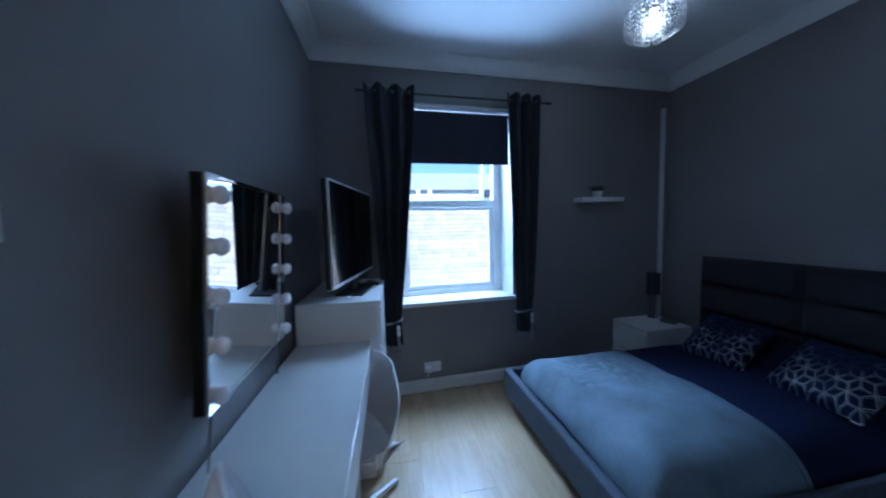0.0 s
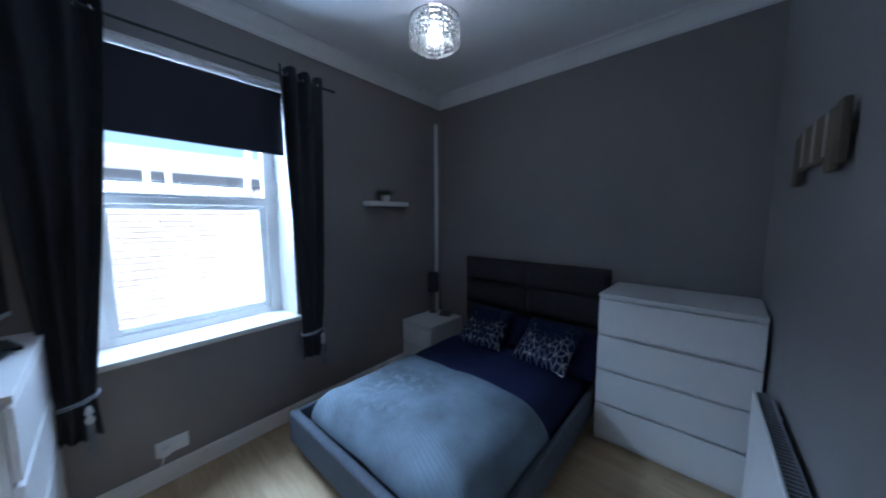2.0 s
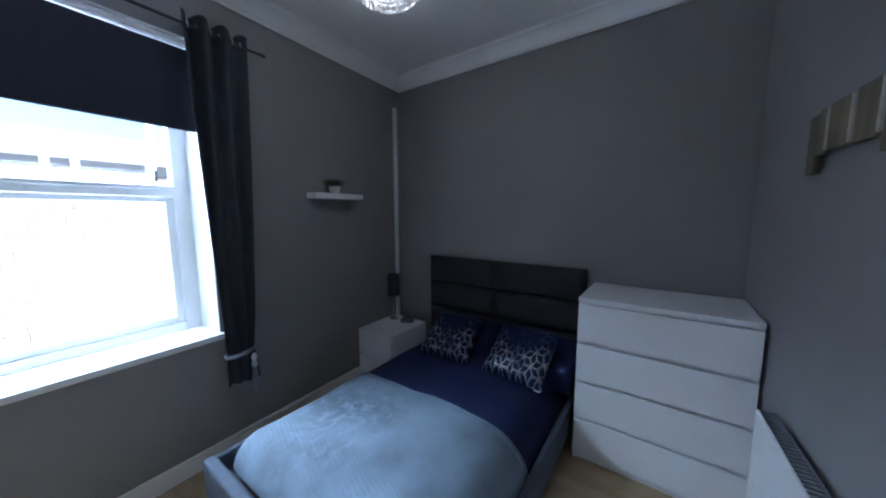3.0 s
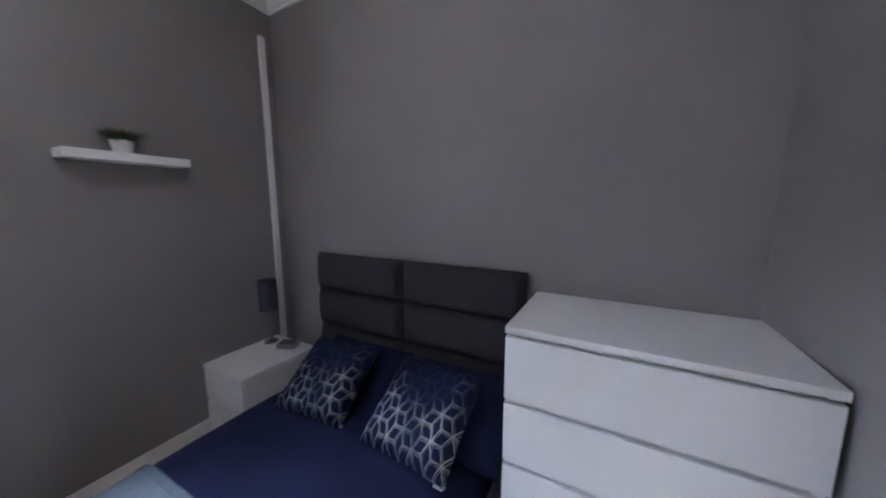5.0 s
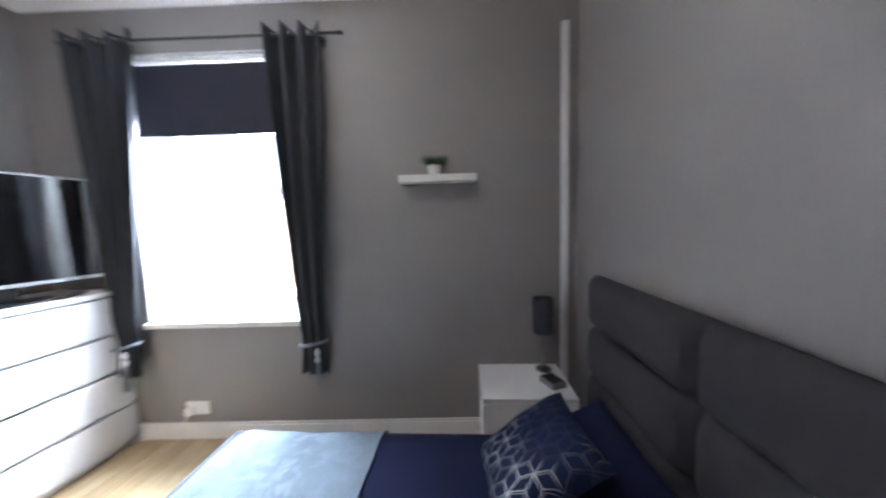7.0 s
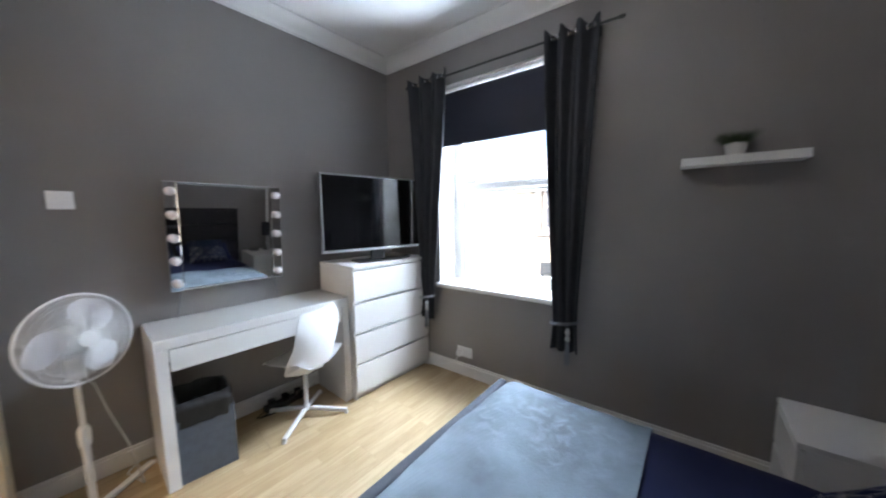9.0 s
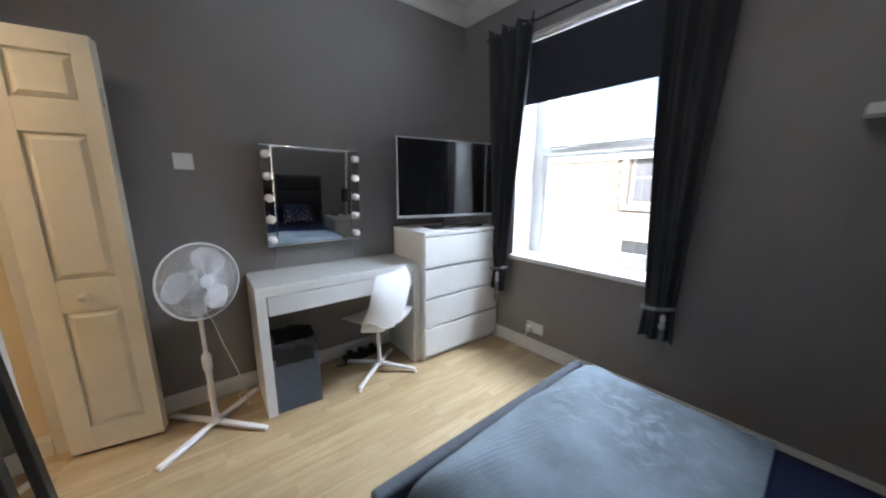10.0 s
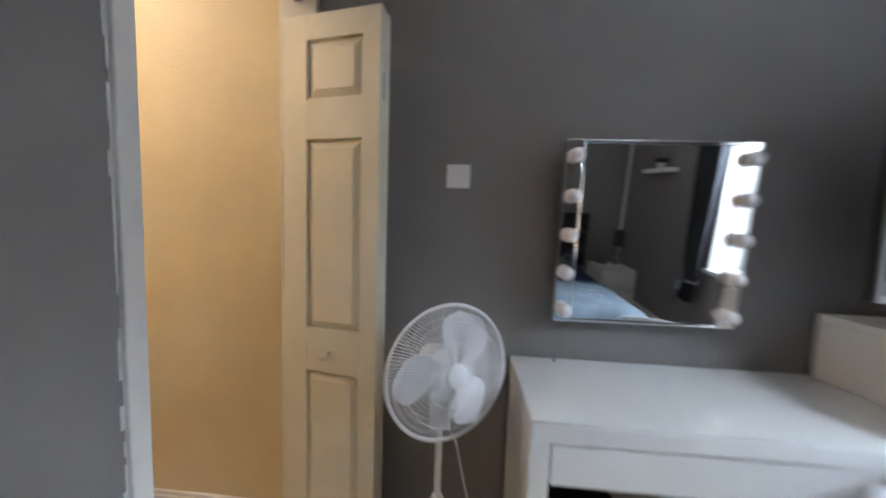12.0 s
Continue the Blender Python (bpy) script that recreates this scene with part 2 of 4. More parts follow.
def printed_cushion():
    """Navy velvet printed with a thin silver lattice of cubes."""
    m = bpy.data.materials.new("navy_velvet_with_silver_lattice")
    m.use_nodes = True
    n, l = m.node_tree.nodes, m.node_tree.links
    b = n["Principled BSDF"]
    tc = n.new("ShaderNodeTexCoord")
    sep = n.new("ShaderNodeSeparateXYZ")
    l.new(tc.outputs["Object"], sep.inputs[0])

    def calc(op, a, c=None, d=None):
        q = n.new("ShaderNodeMath")
        q.operation = op
        for k, v in enumerate((a, c, d)):
            if v is None:
                continue
            if isinstance(v, (int, float)):
                q.inputs[k].default_value = v
            else:
                l.new(v, q.inputs[k])
        return q.outputs[0]

    # a lattice of cubes: three families of lines over a grid of triangles, every third piece left out
    L = 0.047
    v = calc("DIVIDE", sep.outputs[0], L * 1.05)
    u = calc("SUBTRACT", calc("DIVIDE", sep.outputs[1], L * 0.86), calc("MULTIPLY", v, 0.5))
    uv = calc("ADD", u, v)
    fu, fv, ru, rv, rs = calc("FLOOR", u), calc("FLOOR", v), calc("ROUND", u), calc("ROUND", v), calc("ROUND", uv)
    total = None
    for across, line_at, kind, gap in ((v, rv, calc("SUBTRACT", fu, rv), 1), (u, ru, calc("SUBTRACT", ru, fv), 2),
                                       (uv, rs, calc("SUBTRACT", rs, calc("MULTIPLY", fv, 2.0)), 1)):
        off = calc("SUBTRACT", across, line_at)
        main = calc("LESS_THAN", calc("ABSOLUTE", off), 0.032)
        twin = calc("MULTIPLY", calc("LESS_THAN", calc("ABSOLUTE", calc("SUBTRACT", off, 0.17)), 0.020), 0.75)
        there = calc("GREATER_THAN", calc("ABSOLUTE", calc("SUBTRACT", calc("FLOORED_MODULO", kind, 3.0), float(gap))), 0.5)
        line = calc("MULTIPLY", calc("MAXIMUM", main, twin), there)
        total = line if total is None else calc("MAXIMUM", total, line)
    # the foil's glint is put into the lines' colour: patchy, stronger towards +x
    glint_noise = n.new("ShaderNodeTexNoise")
    glint_noise.inputs["Scale"].default_value = 4.5
    l.new(tc.outputs["Object"], glint_noise.inputs[0])
    glint = n.new("ShaderNodeMapRange")
    glint.inputs[1].default_value, glint.inputs[2].default_value = 0.42, 0.58
    glint.inputs[3].default_value, glint.inputs[4].default_value = 0.06, 1.0
    l.new(calc("ADD", glint_noise.outputs[0], calc("MULTIPLY", sep.outputs[0], 0.9)), glint.inputs[0])
    total = calc("MULTIPLY", total, glint.outputs[0])
    mix = n.new("ShaderNodeMixRGB")
    mix.inputs[1].default_value, mix.inputs[2].default_value = (0.002, 0.007, 0.036, 1), (0.46, 0.45, 0.41, 1)
    l.new(total, mix.inputs[0])
    l.new(mix.outputs[0], b.inputs["Base Color"])
    l.new(calc("MULTIPLY", total, 0.95), b.inputs["Metallic"])
    l.new(calc("SUBTRACT", 0.8, calc("MULTIPLY", total, 0.45)), b.inputs["Roughness"])
    b.inputs["Sheen Weight"].default_value = 0.02
    b.inputs["Specular IOR Level"].default_value = 0.25
    b.inputs["Sheen Tint"].default_value = (0.2, 0.3, 0.7, 1)
    return m


def throw_cloth():
    """Fleece throw: ribbed at the foot end, brushed above."""
    n, l = THROW.node_tree.nodes, THROW.node_tree.links
    wv, bp = n.new("ShaderNodeTexWave"), n.new("ShaderNodeBump")
    tc = n["Texture Coordinate"]
    mp = n.new("ShaderNodeMapping")
    mp.inputs["Rotation"].default_value = (0, 0, radians(18))
    l.new(tc.outputs["Object"], mp.inputs[0])
    l.new(mp.outputs[0], wv.inputs[0])
    wv.inputs["Scale"].default_value, wv.inputs["Distortion"].default_value = 16, 0.7
    bp.inputs["Distance"].default_value = 0.003
    fade, span = n.new("ShaderNodeTexNoise"), n.new("ShaderNodeMapRange")
    fade.inputs["Scale"].default_value = 3.0
    sep, foot, mul = n.new("ShaderNodeSeparateXYZ"), n.new("ShaderNodeMapRange"), n.new("ShaderNodeMath")
    foot.inputs[1].default_value, foot.inputs[2].default_value = 1.45, 1.72
    mul.operation = "MULTIPLY"
    l.new(tc.outputs["Object"], sep.inputs[0])
    l.new(sep.outputs[0], foot.inputs[0])
    span.inputs[1].default_value, span.inputs[2].default_value = 0.36, 0.56
    span.inputs[3].default_value, span.inputs[4].default_value = 0.12, 0.5
    l.new(tc.outputs["Object"], fade.inputs[0])
    l.new(fade.outputs[0], span.inputs[0])
    l.new(span.outputs[0], mul.inputs[0])
    l.new(foot.outputs[0], mul.inputs[1])
    l.new(mul.outputs[0], bp.inputs["Strength"])
    l.new(wv.outputs[1], bp.inputs["Height"])
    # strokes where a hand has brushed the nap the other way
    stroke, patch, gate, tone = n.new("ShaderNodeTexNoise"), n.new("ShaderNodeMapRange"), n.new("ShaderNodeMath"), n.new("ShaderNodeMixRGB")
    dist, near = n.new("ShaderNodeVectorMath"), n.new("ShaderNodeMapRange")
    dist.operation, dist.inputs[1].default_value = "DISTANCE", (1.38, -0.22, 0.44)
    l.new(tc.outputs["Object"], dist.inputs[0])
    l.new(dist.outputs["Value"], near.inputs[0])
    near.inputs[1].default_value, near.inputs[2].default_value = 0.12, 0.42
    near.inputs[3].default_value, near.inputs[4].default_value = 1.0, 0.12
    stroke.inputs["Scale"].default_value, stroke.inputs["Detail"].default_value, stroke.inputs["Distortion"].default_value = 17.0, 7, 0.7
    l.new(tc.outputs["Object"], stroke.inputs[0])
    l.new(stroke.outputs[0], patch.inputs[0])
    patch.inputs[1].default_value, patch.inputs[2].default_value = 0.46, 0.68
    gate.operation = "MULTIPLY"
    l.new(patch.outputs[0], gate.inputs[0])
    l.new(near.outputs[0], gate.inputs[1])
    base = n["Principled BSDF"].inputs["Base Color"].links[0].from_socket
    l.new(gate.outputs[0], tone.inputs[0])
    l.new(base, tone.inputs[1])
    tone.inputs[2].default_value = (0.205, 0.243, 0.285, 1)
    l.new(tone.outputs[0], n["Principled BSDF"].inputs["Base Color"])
    old = n["Principled BSDF"].inputs["Normal"].links[0].from_socket
    l.new(old, bp.inputs["Normal"])
    l.new(bp.outputs[0], n["Principled BSDF"].inputs["Normal"])


throw_cloth()
LAMINATE = laminate()
CUSHION_PRINT = printed_cushion()


# ---- building helpers ----
def box(bm, x0, x1, y0, y1, z0, z1, bevel=0.0, m=None, seg=2):
    """Adds a box to bm, its edges rounded by bevel."""
    r = bmesh.ops.create_cube(bm, size=1.0)
    vs = r["verts"]
    bmesh.ops.scale(bm, vec=(x1 - x0, y1 - y0, z1 - z0), verts=vs)
    bmesh.ops.translate(bm, vec=((x0 + x1) / 2, (y0 + y1) / 2, (z0 + z1) / 2), verts=vs)
    if bevel:
        es = list({e for v in vs for e in v.link_edges})
        o = bmesh.ops.bevel(bm, geom=es, offset=bevel, segments=seg, affect="EDGES", profile=0.5)
        vs = list({v for f in o["faces"] for v in f.verts} | {v for v in vs if v.is_valid})
    if m is not None:
        bmesh.ops.transform(bm, matrix=m, verts=vs)
    return bm


def rod(bm, a, b, r, n=12, r2=None):
    """Adds a round bar from a to b."""
    a, b = Vector(a), Vector(b)
    m = Matrix.Translation((a + b) / 2) @ (b - a).to_track_quat("Z", "Y").to_matrix().to_4x4()
    bmesh.ops.create_cone(bm, cap_ends=True, segments=n, radius1=r, radius2=r if r2 is None else r2, depth=(b - a).length, matrix=m)
    return bm


def lathe(bm, profile, n=24, m=None):
    """Adds a turned shape from (radius, height) pairs."""
    rings = []
    for r, z in profile:
        rings.append([bm.verts.new((r * math.cos(2 * math.pi * k / n), r * math.sin(2 * math.pi * k / n), z)) for k in range(n)])
    for a, b in zip(rings, rings[1:]):
        for k in range(n):
            bm.faces.new((a[k], a[(k + 1) % n], b[(k + 1) % n], b[k]))
    bm.faces.new(rings[0][::-1])
    bm.faces.new(rings[-1])
    if m is not None:
        bmesh.ops.transform(bm, matrix=m, verts=[v for ring in rings for v in ring])
    return bm


def tube(bm, pts, r, n=8):
    """Adds a bent round bar through the points."""
    pts = [Vector(p) for p in pts]
    rings = []
    for i, p in enumerate(pts):
        d = (pts[min(i + 1, len(pts) - 1)] - pts[max(i - 1, 0)]).normalized()
        q = d.to_track_quat("Z", "Y")
        rings.append([bm.verts.new(p + q @ Vector((r * math.cos(2 * math.pi * k / n), r * math.sin(2 * math.pi * k / n), 0))) for k in range(n)])
    for a, b in zip(rings, rings[1:]):
        for k in range(n):
            bm.faces.new((a[k], a[(k + 1) % n], b[(k + 1) % n], b[k]))
    bm.faces.new(rings[0][::-1])
    bm.faces.new(rings[-1])
    return bm


def ring(bm, c, r, t, m=None, n=40, k=6):
    """Adds a torus round c, its axis along z, then moved by m."""
    rows = []
    for i in range(n):
        a = 2 * math.pi * i / n
        rows.append([bm.verts.new((c[0] + (r + t * math.cos(2 * math.pi * j / k)) * math.cos(a), c[1] + (r + t * math.cos(2 * math.pi * j / k)) * math.sin(a),
                                   c[2] + t * math.sin(2 * math.pi * j / k))) for j in range(k)])
    for i in range(n):
        for j in range(k):
            bm.faces.new((rows[i][j], rows[(i + 1) % n][j], rows[(i + 1) % n][(j + 1) % k], rows[i][(j + 1) % k]))
    if m is not None:
        bmesh.ops.transform(bm, matrix=m, verts=[v for row in rows for v in row])
    return bm


def sheet(bm, nu, nv, f, thick=0.0):
    """Adds a surface f(u, v), u and v from 0 to 1, closed into a shell of that thickness."""
    top = [[bm.verts.new(f(i / nu, j / nv)) for j in range(nv + 1)] for i in range(nu + 1)]
    faces = [bm.faces.new((top[i][j], top[i + 1][j], top[i + 1][j + 1], top[i][j + 1])) for i in range(nu) for j in range(nv)]
    if thick:
        bm.normal_update()
        bmesh.ops.solidify(bm, geom=faces, thickness=thick)
    return bm


def finish(bm, smooth=False):
    """Makes the mesh; where it is smooth, broad flat faces and folds over 40 degrees stay crisp."""
    bmesh.ops.recalc_face_normals(bm, faces=bm.faces)
    if smooth:
        bm.normal_update()
        for f in bm.faces:
            f.smooth = True
        for e in bm.edges:
            if len(e.link_faces) == 2:
                a, b = e.link_faces
                turn = a.normal.angle(b.normal, 0)
                big, small = max(a.calc_area(), b.calc_area()), min(a.calc_area(), b.calc_area())
                e.smooth = not (turn > radians(42) or (turn > radians(6) and big > 5 * small))
    me = bpy.data.meshes.new("mesh")
    bm.to_mesh(me)
    bm.free()
    return me


def part(name, bm, mat, parent=None, label="", smooth=True, m=None):
    me = finish(bm, smooth)
    me.name = name
    me.materials.append(mat)
    ob = new(name, me)
    if parent is not None:
        ob.parent = parent
    if m is not None:
        ob.matrix_basis = m
    if label:
        ob["label"] = label
    return ob


def thing(name, label, category, m=None, group="", kind=""):
    ob = tagged(new(name), label, category, group, kind)
    if m is not None:
        ob.matrix_basis = m
    return ob


def solid(name, bm, mat, label, category, m=None, group="", kind="", smooth=True):
    return tagged(part(name, bm, mat, None, "", smooth, m), label, category, group, kind)


def B():
    return bmesh.new()

# ---- structure ----
def wall(name, label, bm, mat):
    return solid(name, bm, mat, label, "wall", kind="structure", smooth=False)


NORTH = pose(0, 3.0, 0, 0, 0, NW_TURN)       # window wall: x along it, y out of the room
U0, U1, SILL, HEAD = 0.60, 1.62, 0.775, 2.40  # the window opening
DEPTH = 0.24                                 # how far the frame sits back

bm = B()
box(bm, -0.3, U0, 0, 0.36, 0, CEIL, m=NORTH)
box(bm, U1, W + 0.3, 0, 0.36, 0, CEIL, m=NORTH)
box(bm, U0, U1, 0, 0.36, 0, SILL - 0.035, m=NORTH)
box(bm, U0, U1, 0, 0.36, HEAD, CEIL, m=NORTH)
wall("wall_north", "dark grey painted plaster wall round the window", bm, GREY)
wall("wall_west", "dark grey painted plaster wall behind the desk", box(B(), -0.15, 0, 0.40, 3.0, 0, CEIL), GREY)
wall("wall_east", "dark grey painted plaster wall behind the bed", box(B(), W, W + 0.15, 0.45, 3.22, 0, CEIL), GREY)
J = 0.745                                     # the doorway's east jamb
bm = B()
box(bm, J, W + 0.01, -0.12, 0, 0, CEIL, m=SOUTH)
box(bm, 0, J, -0.12, 0, 2.09, CEIL, m=SOUTH)
wall("wall_south", "dark grey painted plaster wall with the doorway", bm, GREY)

# the small hall behind the doorway
bm = B()
box(bm, -0.15, 0.03, -1.3, 0.40, 0, 2.6)
wall("hall_wall_west", "cream painted textured hall wall", bm, CREAM)
wall("hall_wall_south", "cream painted textured hall wall", box(B(), -0.15, 1.35, -1.42, -1.3, 0, 2.6), CREAM)
bm = B()
box(bm, 1.2, 1.35, -1.3, 0.37, 0, 2.6)
box(bm, J + 0.03, 1.2, -0.16, -0.121, 0, 2.6, m=SOUTH)
wall("hall_wall_east", "cream painted textured hall wall", bm, CREAM)
solid("hall_ceiling", box(B(), -0.15, 1.35, -1.42, 0.36, 2.6, 2.7), CEILING, "white painted hall ceiling", "ceiling", kind="structure")
solid("ceiling", box(B(), -0.2, W + 0.2, 0.30, 3.6, CEIL, CEIL + 0.12), CEILING, "white painted plaster ceiling", "ceiling", kind="structure")

# door lining of the doorway
lining = thing("door_lining", "white painted door lining with chipped edges", "door frame", SOUTH, kind="structure")
part("jamb", box(B(), J - 0.035, J + 0.0, -0.13, 0.010, 0, 2.09, 0.003), TRIM, lining)
part("jamb", box(B(), 0.031, 0.055, -0.13, 0.005, 0, 2.06, 0.003), TRIM, lining)
part("head", box(B(), 0.031, J - 0.035, -0.13, 0.010, 2.06, 2.09, 0.003), TRIM, lining)
part("track", box(B(), 0.055, J - 0.035, -0.075, -0.045, 2.035, 2.06, 0.002), SILVER, lining, "metal sliding track")
rng = random.Random(6)
bm = B()
for k in range(26):
    z = rng.uniform(0.05, 1.9)
    box(bm, J - 0.001, J + 0.001 + rng.uniform(0.001, 0.006), 0.0, 0.0015, z, z + rng.uniform(0.01, 0.09))
part("paint_edge", bm, TRIM, lining, "ragged white paint edge on the grey wall", smooth=False)


def cornice(x0, y0, x1, y1, name):
    """A cove along a wall's top, from one end to the other, with the room to its left."""
    bm = B()
    d = Vector((x1 - x0, y1 - y0, 0))
    L = d.length
    prof = [(0, CEIL - 0.105), (0.010, CEIL - 0.105), (0.012, CEIL - 0.090), (0.022, CEIL - 0.084), (0.030, CEIL - 0.066), (0.050, CEIL - 0.036),
            (0.078, CEIL - 0.020), (0.098, CEIL - 0.016), (0.100, CEIL - 0.004), (0.112, CEIL - 0.002), (0.112, CEIL + 0.001), (0, CEIL + 0.001)]
    a = [bm.verts.new((0, p, z)) for p, z in prof]
    b = [bm.verts.new((L, p, z)) for p, z in prof]
    for i in range(len(prof)):
        k = (i + 1) % len(prof)
        bm.faces.new((a[i], a[k], b[k], b[i]))
    bm.faces.new(a[::-1])
    bm.faces.new(b)
    return solid(name, bm, CEILING, "white plaster coving along the ceiling", "coving", kind="structure",
                 m=pose(x0, y0, 0, 0, 0, math.degrees(math.atan2(d.y, d.x))))


cornice(W, north(W), 0, 3.0, "trim_north")
cornice(0, 3.0, 0, S_0, "trim_west")
cornice(0, S_0, W, south(W), "trim_south")
cornice(W, south(W), W, north(W), "trim_east")


def skirting(name, x0, y0, x1, y1, h=0.105):
    d = Vector((x1 - x0, y1 - y0, 0))
    bm = B()
    box(bm, 0, d.length, 0, 0.016, 0, h - 0.018)
    box(bm, 0, d.length, 0, 0.010, h - 0.018, h, 0.003)
    return solid(name, bm, TRIM, "white painted skirting board", "skirting board", kind="structure",
                 m=pose(x0, y0, 0, 0, 0, math.degrees(math.atan2(d.y, d.x))))


skirting("baseboard_north", W, north(W), 0, 3.0)
skirting("baseboard_west", 0, 3.0, 0, S_0 + 0.02)
skirting("baseboard_south", J + 0.01, south(J + 0.01), W, south(W))
skirting("baseboard_east", W, south(W), W, north(W))
skirting("baseboard_hall", 0.03, 0.31, 0.03, -1.3)

# ---- window ----
win = thing("window_1", "white sash window with an open top light in a reveal", "window", NORTH, kind="structure")
bm = B()
y0, y1 = DEPTH, DEPTH + 0.07
box(bm, U0, U0 + 0.085, y0, y1, SILL, HEAD, 0.004)
box(bm, U1 - 0.085, U1, y0, y1, SILL, HEAD, 0.004)
box(bm, U0 + 0.085, U1 - 0.085, y0, y1, SILL, SILL + 0.05, 0.004)
box(bm, U0 + 0.085, U1 - 0.085, y0, y1, HEAD - 0.06, HEAD, 0.004)
part("window_frame", bm, TRIM, win)
bm = B()
box(bm, U0 + 0.085, U1 - 0.085, y0 - 0.012, y1, 1.575, 1.62, 0.006)
box(bm, U0 + 0.085, U1 - 0.085, y0 - 0.004, y1 + 0.01, 1.62, 1.64, 0.004)
part("transom", bm, TRIM, win)
bm = B()
box(bm, U0 + 0.085, U0 + 0.125, y0 + 0.012, y1 - 0.01, SILL + 0.05, 1.575, 0.004)
box(bm, U1 - 0.125, U1 - 0.085, y0 + 0.012, y1 - 0.01, SILL + 0.05, 1.575, 0.004)
box(bm, U0 + 0.125, U1 - 0.125, y0 + 0.012, y1 - 0.01, SILL + 0.05, SILL + 0.09, 0.004)
box(bm, U0 + 0.125, U1 - 0.125, y0 + 0.012, y1 - 0.01, 1.545, 1.575, 0.004)
part("lower_sash", bm, TRIM, win)
# the top light hangs from its head and stands open outwards
tilt = pose(0, y1, HEAD - 0.06, 14, 0, 0)
bm = B()
h = HEAD - 0.06 - 1.645
box(bm, U0 + 0.09, U0 + 0.13, 0, 0.04, -h, 0, 0.004)
box(bm, U1 - 0.13, U1 - 0.09, 0, 0.04, -h, 0, 0.004)
box(bm, U0 + 0.13, U1 - 0.13, 0, 0.04, -h, -h + 0.045, 0.004)
box(bm, U0 + 0.13, U1 - 0.13, 0, 0.04, -0.04, 0, 0.004)
top = part("top_light", bm, TRIM, win, "white top-hung casement standing open", m=tilt)
p = part("pane", box(B(), U0 + 0.13, U1 - 0.13, 0.018, 0.022, -h + 0.045, -0.04), PANE, top)
p.visible_shadow = False
p = part("pane", box(B(), U0 + 0.125, U1 - 0.125, y0 + 0.03, y0 + 0.034, SILL + 0.09, 1.545), PANE, win)
p.visible_shadow = False
bm = B()
rod(bm, (U1 - 0.16, y0 - 0.01, 1.66), (U1 - 0.16, y0 - 0.01, 1.72), 0.006)
rod(bm, (U1 - 0.16, y0 + 0.01, 1.65), (U1 - 0.16, y1 + 0.12, 1.665), 0.004)
part("window_stay", bm, BLACK_ROD, win, "black metal window stay")
part("window_board", box(B(), U0 - 0.015, U1 + 0.015, -0.035, DEPTH, SILL - 0.035, SILL, 0.006), TRIM, win, "white painted window board")
bm = B()
box(bm, U0 + 0.001, U0 + 0.006, -0.001, DEPTH, SILL, HEAD)
box(bm, U1 - 0.006, U1 - 0.001, -0.001, DEPTH, SILL, HEAD)
box(bm, U0 + 0.006, U1 - 0.006, -0.001, DEPTH, HEAD - 0.006, HEAD - 0.001)
part("reveal_lining", bm, TRIM, win, "white painted reveal")

# roller blind inside the reveal
blind = thing("roller_blind", "dark blackout roller blind half drawn in the window reveal", "blind", NORTH)
part("roller", rod(B(), (U0 + 0.02, 0.045, 2.335), (U1 - 0.02, 0.045, 2.335), 0.020), BLIND, blind)
part("blind_cloth", box(B(), U0 + 0.025, U1 - 0.025, 0.024, 0.0255, 1.94, 2.335), BLIND, blind)
part("bottom_bar", box(B(), U0 + 0.025, U1 - 0.025, 0.020, 0.030, 1.925, 1.943, 0.004), BLIND, blind)
part("headrail", box(B(), U0 + 0.01, U1 - 0.01, 0.004, 0.06, 2.362, 2.385, 0.003), PLASTIC, blind, "white plastic headrail")

# curtain rod, curtains and tiebacks
rodthing = thing("curtain_rod", "thin black metal curtain pole with plain ends above the window", "curtain pole", NORTH)
part("pole", rod(B(), (0.35, -0.085, 2.43), (1.92, -0.085, 2.43), 0.008), BLACK_ROD, rodthing)
for u in (0.34, 1.93):
    part("finial", lathe(B(), [(0.002, -0.02), (0.011, -0.014), (0.011, 0.012), (0.004, 0.02)], 12, pose(u, -0.085, 2.43, 0, 90, 0)), BLACK_ROD, rodthing)
for u in (0.43, 1.80):
    bm = B()
    rod(bm, (u, -0.085, 2.43), (u, 0, 2.43), 0.005)
    box(bm, u - 0.02, u + 0.02, -0.006, 0, 2.40, 2.46, 0.002)
    part("bracket", bm, BLACK_ROD, rodthing)


